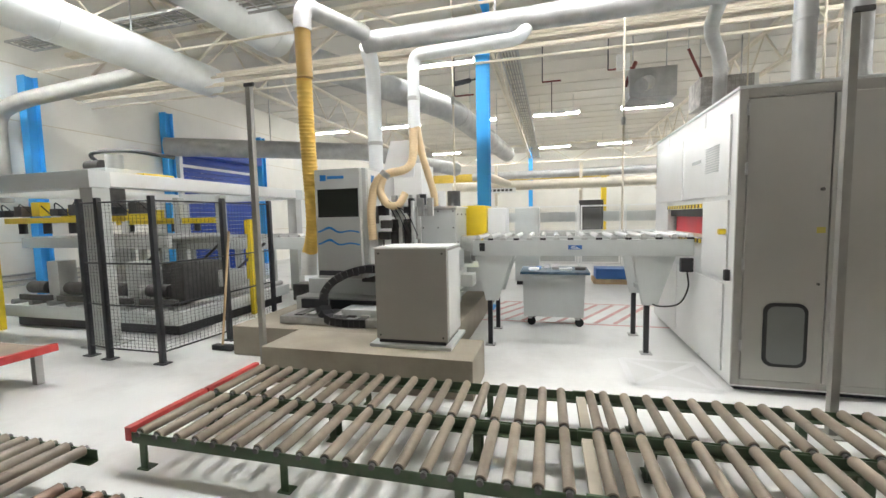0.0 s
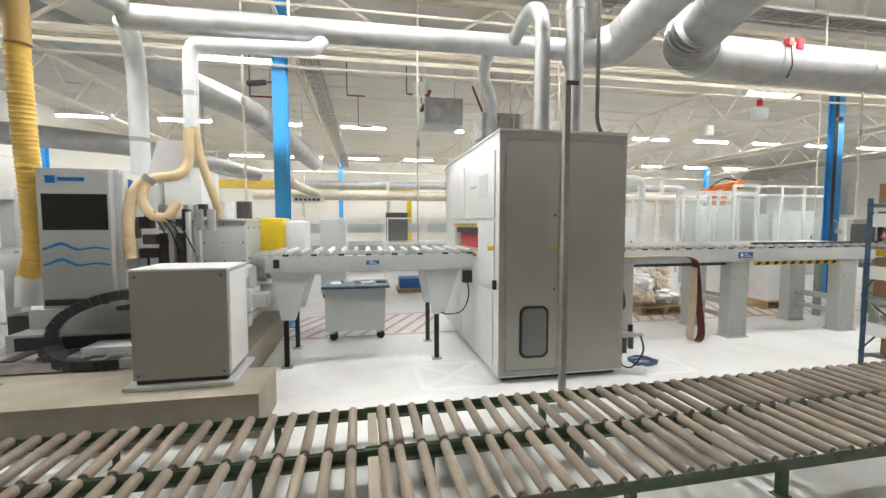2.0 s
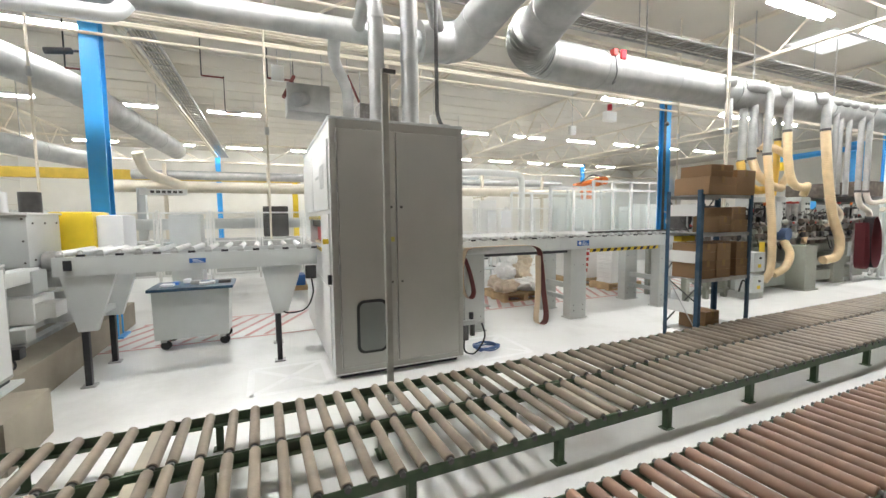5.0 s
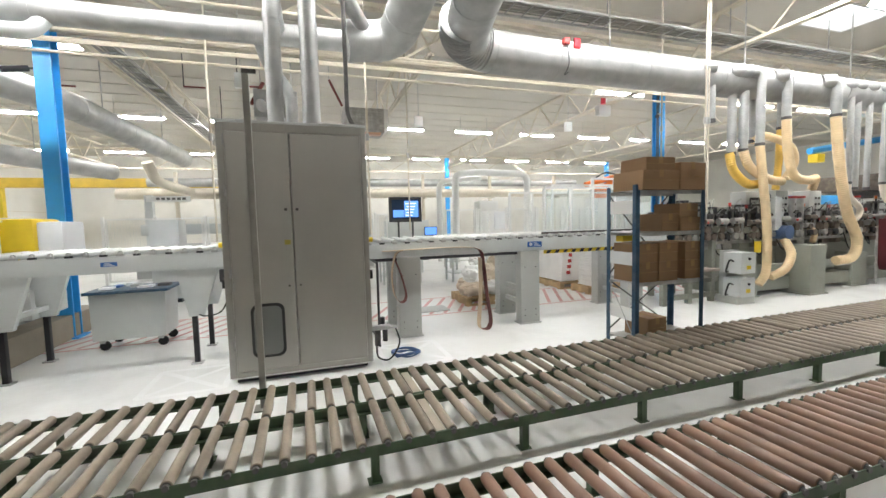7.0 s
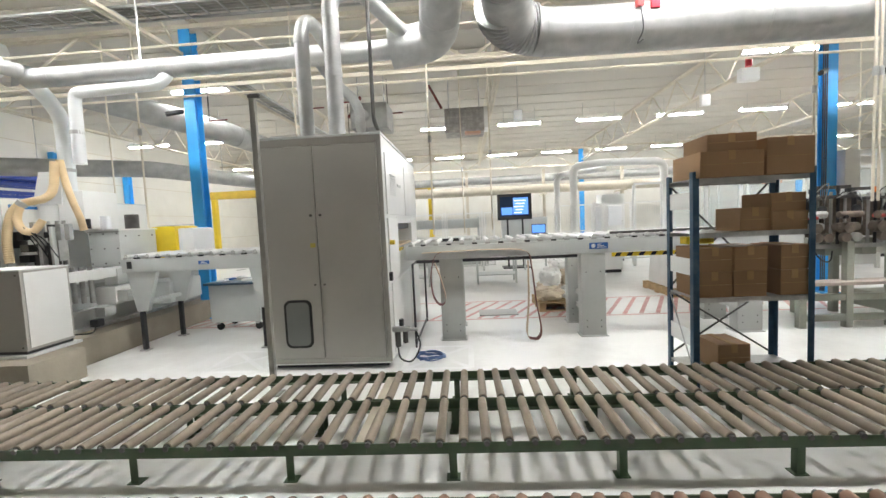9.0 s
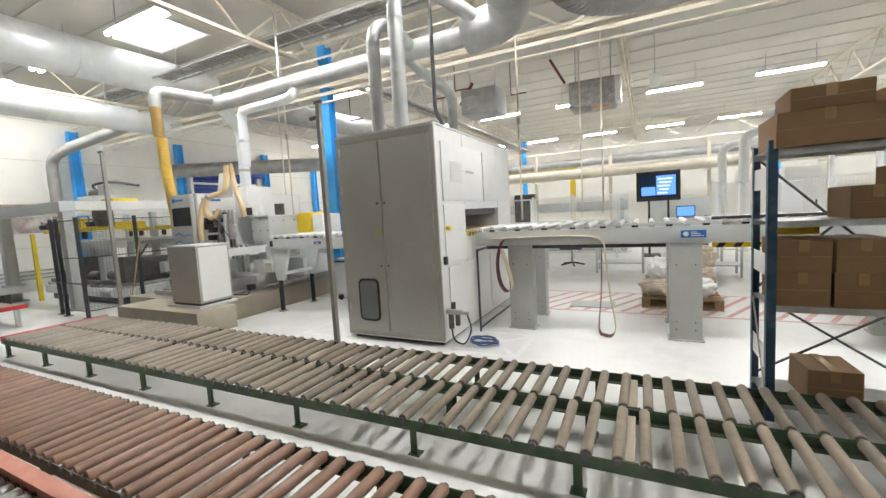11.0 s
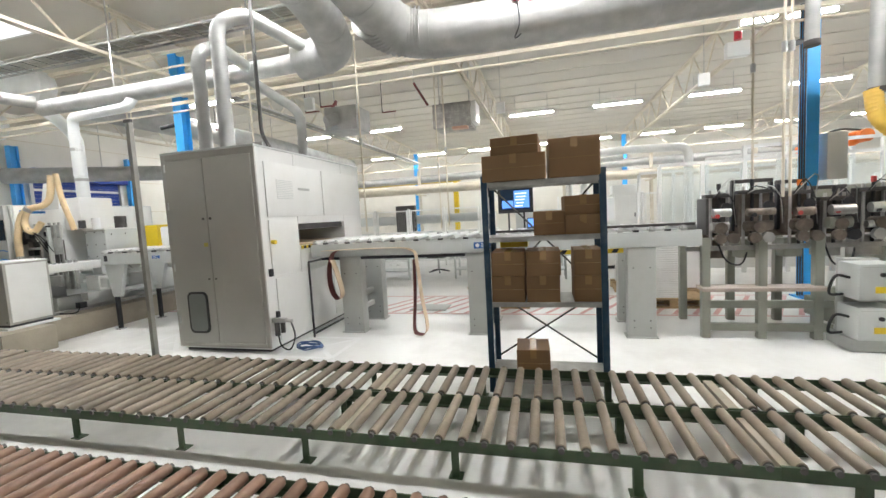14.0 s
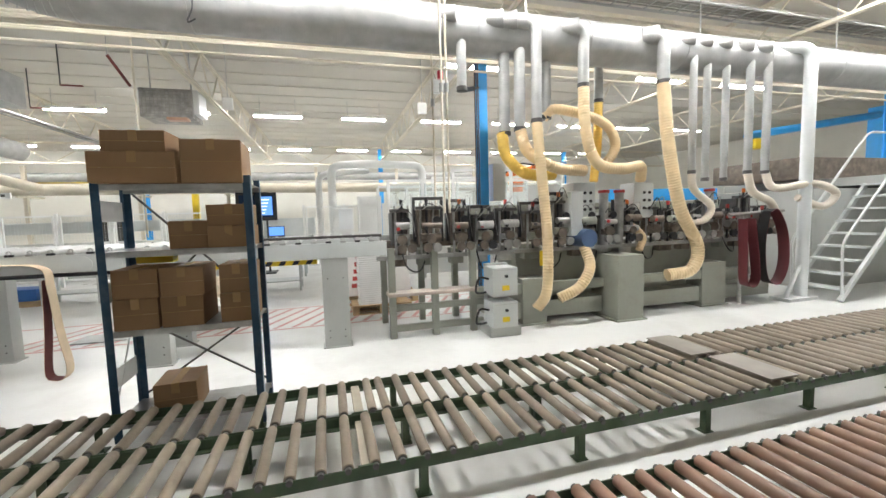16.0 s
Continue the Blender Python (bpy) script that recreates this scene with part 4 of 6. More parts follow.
part("clear_guard", BX(-0.85, 5.6, 1.15, -0.6, 6.1, 1.58, 0.04), PAPER, E)
part("rear_housing", BX(-1.85, 6.2, 0.75, -1.3, 7.0, 1.5, 0.03), LIGHTGREY, E)
part("upper_hood", BX(-2.1, 5.3, 1.62, -1.7, 5.9, 2.2, 0.03), WHITE, E)
for x in (-1.85, -1.72, -1.62):
    part("guide_column", TB([(x, 4.9, 0.8), (x, 4.9, 1.75)], 0.022, 10), STEEL, E)
part("spindle_block", BX(-1.95, 4.8, 1.05, -1.7, 5.0, 1.45, 0.015), DARKSTEEL, E)
part("spindle_block", BX(-1.68, 4.78, 1.2, -1.6, 4.9, 1.6, 0.01), STEEL, E)
part("control_knob", TB([(-1.52, 4.8, 1.62), (-1.52, 4.8, 1.75)], 0.05, 12), BLACK, E)
part("lamp_glass", TB([(-1.3, 4.86, 1.6), (-1.3, 4.86, 1.78)], 0.06, 14), PAPER, E)
bm = bmesh.new()
prism(bm, [(-2.14, 1.98), (-1.7, 1.98), (-1.66, 2.44), (-2.0, 2.44)], "y", 4.98, 5.0)
part("splash_panel", bm, PAPER, E, "raised white panel")
part("hand_lever", TB([(-2.145, 5.0, 1.25), (-2.1, 4.9, 1.25), (-2.1, 4.9, 1.1)], 0.012, 8), BLACK, E)
part("suction_hose", hose([(-1.66, 4.9, 2.55), (-1.66, 4.85, 2.2), (-1.74, 4.8, 2.06), (-1.95, 4.72, 2.0), (-2.08, 4.66, 1.88), (-2.12, 4.6, 1.55), (-2.1, 4.58, 1.2)], 0.052), TANHOSE, E, "cream ribbed suction hose")
part("suction_hose", hose([(-1.98, 4.7, 2.0), (-2.02, 4.66, 1.8), (-1.93, 4.64, 1.64), (-1.8, 4.66, 1.62), (-1.72, 4.72, 1.76)], 0.048), TANHOSE, E, "cream ribbed suction hose")
part("suction_hose", hose([(-1.63, 4.95, 2.58), (-1.57, 4.95, 2.25), (-1.5, 4.95, 2.0), (-1.44, 4.97, 1.78), (-1.43, 5.0, 1.6)], 0.045), TANHOSE, E, "cream ribbed suction hose")
part("hose_clamp", TB([(-1.99, 4.7, 1.97), (-1.95, 4.71, 2.02)], 0.066, 14), STEEL, E)
part("cross_arm", BX(-1.2, 3.87, 0.98, -1.06, 4.86, 1.1, 0.008), WHITE, E)
part("tool_box", BX(-1.62, 4.3, 0.74, -1.35, 4.6, 0.9, 0.015), GREY, E)
part("base_rail", BX(-1.35, 3.9, 0.33, -1.25, 6.9, 0.37), STEEL, E)
part("cable_tray", BX(-2.12, 4.3, 0.74, -1.65, 4.48, 0.9, 0.02), DARKSTEEL, E)
part("control_panel", BX(-2.148, 4.66, 1.4, -2.135, 4.86, 1.62, 0.004), DARKSTEEL, E)
for k in range(3):
    part("valve", BX(-1.7 + 0.12 * k, 4.74, 1.48, -1.63 + 0.12 * k, 4.8, 1.7, 0.01), (BLACK, STEEL, GREY)[k], E)
    part("guide_column", TB([(-1.5 + 0.13 * k, 4.83, 0.6), (-1.5 + 0.13 * k, 4.83, 1.1)], 0.03, 10), STEEL, E)

for z in (1.14, 1.34, 1.54):
    for x in (-1.53, -1.34, -1.15):
        part("bolt", TB([(x, 4.843, z), (x, 4.852, z)], 0.01, 6), DARKSTEEL, E)
for z in (1.16, 1.5):
    for y in (4.95, 5.18, 5.42):
        part("bolt", TB([(-1.121, y, z), (-1.112, y, z)], 0.01, 6), DARKSTEEL, E)
part("plate_rim", BX(-1.57, 4.838, 1.555, -1.11, 4.85, 1.575), STEEL, E)
part("flange", TB([(-1.12, 5.15, 1.0), (-0.98, 5.15, 1.0)], 0.13, 20), GREY, E)
part("flange_cap", TB([(-0.98, 5.15, 1.0), (-0.93, 5.15, 1.0)], 0.1, 20), STEEL, E)
part("gear_housing", BX(-1.24, 4.68, 0.86, -1.04, 4.95, 1.08, 0.03), LIGHTGREY, E)
part("terminal_box", BX(-1.05, 4.62, 0.66, -0.88, 4.85, 0.8, 0.01), WHITE, E)
part("terminal_box", BX(-1.14, 4.4, 0.5, -1.0, 4.56, 0.62, 0.01), GREY, E)
part("plug", BX(-1.1, 4.28, 0.4, -1.0, 4.38, 0.49, 0.01), BLACK, E)
part("plug_cable", TB(spline([(-1.05, 4.3, 0.4), (-1.02, 4.25, 0.36), (-1.05, 4.2, 0.345), (-1.3, 4.15, 0.345)]), 0.009, 6), RUBBER, E)
for k, (x, z, w, h) in enumerate(((-2.06, 1.5, 0.1, 0.12), (-2.04, 1.34, 0.12, 0.1), (-2.08, 1.2, 0.14, 0.1), (-1.9, 1.48, 0.06, 0.26), (-1.82, 1.1, 0.05, 0.6), (-1.66, 1.05, 0.04, 0.62), (-1.76, 1.32, 0.08, 0.1), (-1.76, 1.52, 0.07, 0.08), (-1.94, 1.1, 0.08, 0.2))):
    part("feed_unit", BX(x, 4.66 + 0.012 * k, z, x + w, 4.78, z + h, 0.008), (BLACK, DARKSTEEL, BLACK, STEEL, STEEL, LIGHTGREY, DARKSTEEL, BLACK, DARKSTEEL)[k], E)
for k in range(4):
    part("air_line", TB(spline([(-2.02 + 0.07 * k, 4.7, 1.6), (-1.98 + 0.08 * k, 4.62, 1.72 - 0.05 * k), (-1.85 + 0.06 * k, 4.66, 1.5), (-1.8 + 0.07 * k, 4.75, 1.25)], 0.03), 0.007, 6), BLACK, E)
part("head_motor", TB([(-1.22, 5.2, 1.6), (-1.22, 5.2, 1.8)], 0.085, 18), DARKSTEEL, E)
part("switch_panel", BX(-2.147, 4.8, 0.95, -2.13, 5.0, 1.2, 0.005), LIGHTGREY, E)
for k in range(6):
    part("chain_plate", BX(-2.75 + 0.16 * k, 3.9, 0.425, -2.65 + 0.16 * k, 4.2, 0.44 + 0.01 * (k % 2), 0.004), (DARKSTEEL, STEEL)[k % 2], E)
part("black_skirt", BX(-2.9, 4.26, 0.36, -1.62, 4.3, 0.53), BLACK, E)
part("wall_box", BX(-3.2, 5.4, 1.5, -2.82, 5.6, 1.82, 0.01), WHITE, E)
part("hood_support", BX(-2.45, 4.55, 0.55, -1.95, 6.3, 0.83, 0.02), GREY, E)
# the hood with its fittings and hoses sits a little forward, over the slide
HOOD_AT, HOOD_SCALE = Vector((0.13, 0.06, 1.52)), 0.902
forward = Matrix.Translation(HOOD_AT - E.location) @ Matrix.Scale(HOOD_SCALE, 4) @ Matrix.Translation(E.location - HOOD_AT)
FITTINGS = {"hood", "front_cover", "side_cover", "window", "handle_bar", "wave_stripe", "logo_mark", "logo_bar", "splash_panel", "hand_lever", "suction_hose", "hose_clamp", "control_panel", "switch_panel", "feed_unit", "air_line", "spindle_block", "valve", "guide_column", "upper_hood"}
for ob in E.children:
    if ob.name.split(".")[0] in FITTINGS:
        ob.data.transform(forward)

# drag chain
dc = thing("drag_chain", (-2.35, 3.95, 0.33), "black plastic drag chain curling on the concrete block", "cable chain")
pts = spline([(-1.65, 4.2, 0.9), (-2.0, 4.1, 0.92), (-2.3, 4.0, 0.8), (-2.42, 3.95, 0.6), (-2.35, 3.92, 0.42), (-2.15, 3.9, 0.38), (-1.85, 3.9, 0.38)], 0.02)
for i in range(0, len(pts) - 2, 3):
    p, q = pts[i], pts[min(i + 3, len(pts) - 1)]
    d = (q - p).normalized()
    s = Vector((-d.y, d.x, 0)).normalized() * 0.07
    up = d.cross(s).normalized() * 0.042
    bm = bmesh.new()
    a = p + d * 0.004
    vs = [bm.verts.new(c + e) for c in (a, q) for e in (s + up, -s + up, -s - up, s - up)]
    for f in ((0, 1, 2, 3), (7, 6, 5, 4), (0, 4, 5, 1), (1, 5, 6, 2), (2, 6, 7, 3), (3, 7, 4, 0)):
        bm.faces.new([vs[k] for k in f])
    part("link", bm, BLACK, dc, smooth=False)
# yellow suction hose and its pipe
yh = thing("yellow_suction_hose", (-2.7, 4.2, 0.6), "long yellow ribbed hose hanging from the roof duct", "hose")
part("hose", hose([(-2.62, 4.1, 3.0), (-2.63, 4.13, 2.4), (-2.66, 4.22, 1.6), (-2.72, 4.3, 1.3), (-2.85, 4.4, 1.06)], 0.085, 0.035, 14), YELLOWHOSE, yh)
part("sleeve", TB([(-2.57, 4.04, 3.0), (-2.57, 4.03, 3.5)], 0.085, 16), mat("hose_brown", (0.35, 0.22, 0.06), 0.5), yh, "dusty brown upper hose")
part("funnel", TB([(-2.85, 4.4, 1.07), (-2.84, 4.36, 0.8)], 0.095, 16), WHITE, yh)
part("pipe", TB(rounded([(-2.57, 4.03, 3.48), (-2.57, 4.05, 3.75), (-2.2, 4.8, 3.72)], 0.2, 7), 0.095, 16), ZINC, yh)

# ---------------------------------------------------------------- overhead ducts
def duct(name, pts, r, mt, label, bend=0.3, seams=1.2, n=24):
    th = thing(name, pts[0], label, "duct", "ventilation ducts")
    P = rounded(pts, bend, 8)
    part("pipe", tube(bmesh.new(), P, r, n), mt, th)
    for a, b in zip(pts, pts[1:]):
        a, b = Vector(a), Vector(b)
        L = (b - a).length
        k = 0.4
        while k < L - 0.2:
            c, d = a + (b - a).normalized() * k, (b - a).normalized() * 0.012
            part("seam_ring", tube(bmesh.new(), [c - d, c + d], r * 1.025, n), mt, th)
            k += seams
        for k in range(int(L / 2.6)):
            c = a + (b - a) * (k + 0.5) / max(int(L / 2.6), 1)
            part("hanger", TB([c + Vector((0, 0, r * 0.9)), (c.x, c.y, ZC - 0.001)], 0.012, 6), STEEL, th)
    return th


duct("extraction_duct", [(-2.25, 4.9, 3.66), (1.0, 4.9, 3.68), (2.9, 4.9, 3.7)], 0.125, ZINC, "galvanised extraction pipe along the machines", 0.2, 1.5)
duct("extraction_duct", [(2.7, 4.9, 3.7), (3.3, 4.9, 3.76), (3.4, 4.2, 4.0), (3.4, 2.0, 4.25), (3.4, -8.9, 4.3)], 0.24, ZINC, "large galvanised duct bending across the walkway", 0.5, 1.6)
md = duct("main_duct", [(3.95, 0.5, 4.35), (3.98, 3.6, 4.0), (4.2, 4.85, 3.76), (5.2, 4.9, 3.74), (16.5, 4.9, 3.72)], 0.275, ZINC, "large galvanised main duct above the machines", 0.7, 1.55)
# ribbed elbow
P = rounded([(3.98, 3.5, 4.03), (4.05, 4.75, 3.78), (5.1, 4.9, 3.745)], 0.8, 14)
for p, q in list(zip(P, P[1:]))[2:-1]:
    part("elbow_rib", tube(bmesh.new(), [p, p + (q - p) * 0.25], 0.292, 24), ZINC, md)
duct("main_duct", [(3.95, 0.6, 4.34), (3.95, -8.9, 4.5)], 0.28, ZINC, "large galvanised duct over the walkway", 0.5, 1.6)
th = thing("fire_sensor", (5.8, 4.6, 3.6), "red spark detector with a cable on the duct", "sensor")
part("head", BX(5.62, 4.6, 3.86, 5.7, 4.68, 3.95, 0.01), RED, th)
part("label", BX(5.78, 4.612, 3.83, 5.88, 4.64, 3.96, 0.003), REDGLOW, th, "red square label")
part("cable", TB(spline([(5.66, 4.61, 3.87), (5.68, 4.6, 3.6), (5.62, 4.62, 3.45), (5.7, 4.64, 3.5)]), 0.008, 6), BLACK, th)

# branches of the first pipe
for pts, r in (([(-0.25, 4.9, 3.62), (-0.35, 4.85, 3.45), (-1.6, 4.92, 3.44), (-1.64, 4.94, 3.3), (-1.65, 4.94, 2.5)], 0.075),
               ([(-2.25, 4.95, 3.64), (-2.3, 5.2, 3.5), (-2.42, 5.5, 3.3), (-2.42, 5.5, 2.1)], 0.1)):
    th = thing("extraction_branch", pts[-1], "pale metal branch pipe down to the edge machine", "pipe", "extraction pipes")
    part("pipe", TB(rounded(pts, 0.16, 6), r, 16), WHITEDUCT, th)
    part("collar", TB([Vector(pts[-1]) + Vector((0, 0, 0.4)), Vector(pts[-1]) + Vector((0, 0, 0.45))], r * 1.06, 16), ZINC, th)

# big ducts over the left part
duct("supply_duct", [(-4.75, -8.5, 4.75), (-4.75, 6.6, 4.75)], 0.37, WHITEDUCT, "very large pale ventilation duct under the roof", 0.3, 2.4)
duct("supply_duct", [(-6.1, -8.5, 4.05), (-6.1, 6.5, 4.05)], 0.27, WHITEDUCT, "large pale blue-grey ventilation duct", 0.3, 3.0)
duct("return_duct", [(-4.6, 6.8, 4.5), (-2.2, 9.3, 3.9), (-1.5, 14.5, 3.6)], 0.26, ZINC, "long duct slanting back under the roof", 0.5, 1.7)
duct("return_duct", [(-9.0, 8.0, 3.3), (-5.0, 10.5, 3.3), (-3.2, 14.0, 3.1)], 0.22, ZINC, "grey duct running back past the trusses", 0.4, 2.0)
for y in (2.4, 5.2):
    th = thing("down_pipe", (-9.3, y, 2.4), "dusty grey air pipe bent down along the wall", "pipe", "wall pipes")
    part("pipe", TB(rounded([(-6.3, y + 0.3, 3.95), (-9.0, y + 0.1, 3.7), (-9.6, y, 3.5), (-9.6, y, 1.9)], 0.3), 0.13, 14), mat("dull_duct", (0.36, 0.36, 0.33), 0.6, 0.3), th)

# ---------------------------------------------------------------- west wall: roller door, poster, cases
d = thing("door_1", (XL + 0.1, 10.4, 0), "dark blue closed roller door in the wall", "roller door", kind="structure")
bm = bmesh.new()
z = 0.0
while z < 3.3:
    box(bm, XL + 0.02, 9.1, z, XL + 0.06, 11.75, z + 0.118)
    z += 0.125
part("slats", bm, DOORBLUE, d, smooth=False)
part("roll_box", BX(XL + 0.02, 8.98, 3.3, XL + 0.4, 11.9, 3.68, 0.02), DOORBLUE, d)
part("light_strip", BX(XL + 0.06, 9.1, 2.98, XL + 0.075, 11.75, 3.06), PAPER, d)
for y in (8.98, 11.78):
    part("guide", BX(XL + 0.01, y, 0, XL + 0.12, y + 0.1, 3.3), WHITE, d)
p = thing("poster", (XL + 0.03, 4.4, 1.6), "landscape photograph poster on the wall", "poster")
part("sheet", BX(XL + 0.002, 3.7, 1.55, XL + 0.012, 5.1, 2.3), mat("poster_print", (0.30, 0.24, 0.22), 0.5, var=0.6, scale=3.0, dirt=(0.62, 0.66, 0.7), dscale=2.0, damount=0.8), p)
bm = bmesh.new()
for k in range(3):
    tube(bm, [(XL + 0.03, -8, 0.35 + 0.1 * k), (XL + 0.03, 8.5, 0.35 + 0.1 * k)], 0.02, 6)
solid("wall_pipes", bm, STEEL, "thin service pipes along the foot of the wall", "pipe", "structure")

# ---------------------------------------------------------------- stacking gantry behind the black fence
G = thing("stacking_gantry", (-5.6, 6.0, 0), "large grey gantry frame of a panel stacker", "gantry")
for x, y in ((-5.25, 3.7), (-8.2, 3.7), (-5.25, 7.6), (-8.2, 7.6)):
    part("post", BX(x - 0.1, y - 0.1, 0, x + 0.1, y + 0.1, 1.9, 0.01), GREY, G)
    part("base_plate", BX(x - 0.18, y - 0.18, 0, x + 0.18, y + 0.18, 0.02), GREY, G)
part("front_beam", BX(-8.4, 3.56, 1.9, -5.13, 3.8, 2.1, 0.012), LIGHTGREY, G)
part("rear_beam", BX(-8.4, 7.5, 1.9, -5.13, 7.74, 2.1, 0.012), LIGHTGREY, G)
part("side_beam", BX(-5.37, 3.8, 1.92, -5.13, 7.5, 2.1, 0.012), WHITE, G)
part("side_beam", BX(-8.4, 3.8, 1.92, -8.16, 7.5, 2.1, 0.012), WHITE, G)
part("trolley", BX(-7.0, 4.6, 2.1, -6.3, 5.4, 2.3, 0.02), LIGHTGREY, G)
part("motor", TB([(-6.65, 5.0, 2.3), (-6.65, 5.0, 2.55)], 0.12, 14), GREY, G)
part("motor", TB([(-6.9, 5.0, 2.4), (-7.2, 5.0, 2.4)], 0.09, 14), DARKSTEEL, G)
part("cable_arm", TB(spline([(-7.0, 5.0, 2.45), (-7.1, 5.0, 2.6), (-6.5, 5.1, 2.62), (-5.8, 5.3, 2.5)]), 0.03, 8), BLACK, G)
part("gripper_frame", BX(-7.8, 4.2, 1.5, -5.6, 4.3, 1.58, 0.01), YELLOW, G, "yellow gripper beam")
part("gripper_frame", BX(-7.8, 5.8, 1.45, -5.6, 5.9, 1.55, 0.01), YELLOW, G, "yellow gripper beam")
part("gripper_frame", BX(-6.8, 4.3, 1.52, -6.65, 5.8, 1.7, 0.01), YELLOW, G, "yellow gripper beam")
part("lift_column", BX(-6.9, 4.8, 1.6, -6.6, 5.1, 2.1, 0.01), DARKSTEEL, G)
for x in (-7.5, -7.0, -6.5, -6.0):
    part("suction_cup", TB([(x, 4.25, 1.35), (x, 4.25, 1.5)], 0.05, 12), BLACK, G)
    part("suction_cup", TB([(x, 5.85, 1.32), (x, 5.85, 1.46)], 0.05, 12), BLACK, G)
for x, y in ((-7.6, 3.9), (-4.6, 5.4), (-6.2, 7.2)):
    part("yellow_post", BX(x, y, 0, x + 0.07, y + 0.07, 1.5, 0.006), YELLOW, G)
for y in (4.55, 5.65):
    part("inner_beam", BX(-8.1, y, 1.12, -5.2, y + 0.08, 1.28, 0.008), GREY, G)
for k in range(16):
    part("inner_roller", TB([(-8.0 + 0.18 * k, 4.6, 1.26), (-8.0 + 0.18 * k, 5.68, 1.26)], 0.035, 10), STEEL, G)
for k in range(8):
    x = -7.9 + 0.36 * k
    part("valve_block", BX(x, 4.18, 1.6, x + 0.16, 4.32, 1.7 + 0.05 * (k % 3), 0.01), (BLACK, DARKSTEEL, YELLOW)[k % 3], G)
    part("air_line", TB(spline([(x, 4.25, 1.62), (x + 0.1, 4.2, 1.78), (x + 0.3, 4.25, 1.6)], 0.04), 0.008, 6), BLACK, G)
part("trolley_drive", BX(-6.2, 4.7, 2.1, -5.7, 5.2, 2.2, 0.03), YELLOW, G, "yellow painted trolley drive")
for x in (-7.6, -6.4, -5.5):
    part("guide_post", BX(x, 5.75, 0.3, x + 0.12, 5.87, 1.9, 0.008), GREY, G)
    part("diagonal_brace", TB([(x, 5.8, 0.4), (x + 0.9, 5.8, 1.1)], 0.022, 6), DARKSTEEL, G)
L = thing("lift_table", (-6.4, 5.2, 0), "low scissor roller table inside the stacker", "roller table")
part("frame", BX(-7.8, 4.1, 0.15, -4.6, 6.4, 0.32, 0.01), LIGHTGREY, L)
part("skirt", BX(-7.7, 4.2, 0, -4.7, 6.3, 0.15), BLACK, L)
part("motor_row", BX(-7.6, 5.0, 0.5, -4.6, 5.3, 0.75, 0.03), GREY, L)
part("gear_block", BX(-5.4, 4.6, 0.36, -4.8, 5.2, 0.9, 0.04), DARKSTEEL, L)
part("gear_block", BX(-7.0, 4.6, 0.36, -6.5, 5.0, 1.2, 0.04), GREY, L)
for k in range(9):
    part("roller", TB([(-7.7 + 0.37 * k, 4.15, 0.35), (-7.7 + 0.37 * k, 6.35, 0.35)], 0.045, 10), STEEL, L)
part("motor", TB([(-4.9, 4.0, 0.28), (-4.5, 4.0, 0.28)], 0.09, 12), GREY, L)
for k in range(4):
    x = -7.5 + 0.75 * k
    part("scissor_arm", BX(x, 4.12, 0.4, x + 0.6, 4.18, 0.48, 0.008), DARKSTEEL, L)
    part("drive_motor", TB([(x, 4.3, 0.56), (x + 0.35, 4.3, 0.56)], 0.09, 14), DARKSTEEL, L, "dark ribbed drive motor")
    part("chain_guard", BX(x + 0.4, 4.25, 0.42, x + 0.62, 4.5, 0.95, 0.02), (GREY, DARKSTEEL)[k % 2], L)
    part("upright_strut", BX(x + 0.2, 6.2, 0.35, x + 0.26, 6.26, 1.1, 0.005), GREY, L)
C2 = thing("transfer_table", (-4.4, 6.8, 0), "grey roller table leading to the edge machine", "roller table")
for y in (6.0, 6.9):
    part("side_beam", BX(-8.0, y, 0.98, -3.1, y + 0.06, 1.18, 0.006), LIGHTGREY, C2)
for k in range(24):
    part("roller", TB([(-7.9 + 0.2 * k, 6.03, 1.19), (-7.9 + 0.2 * k, 6.93, 1.19)], 0.03, 10), STEEL, C2)
for x in (-7.6, -5.4, -3.5):
    for y in (6.02, 6.9):
        part("leg", BX(x, y, 0, x + 0.14, y + 0.06, 0.98), GREY, C2)
    part("stretcher", BX(x + 0.03, 6.08, 0.35, x + 0.09, 6.9, 0.42), GREY, C2)
part("maker_plate", BX(-3.6, 5.992, 1.03, -3.4, 5.999, 1.1), LABELBLUE, C2, "blue maker's plate")
part("side_guard", BX(-3.7, 5.9, 1.2, -3.15, 5.93, 1.32), LIGHTGREY, C2)
solid("blue_bin", BX(-3.75, 5.0, 0, -3.0, 5.5, 0.14, 0.02), DARKBLUE, "low dark blue drip tray on the floor", "tray")
solid("metal_block", BX(-4.6, 6.5, 0.0, -3.6, 6.85, 0.3, 0.01), DARKSTEEL, "dark metal block under the transfer table", "block")

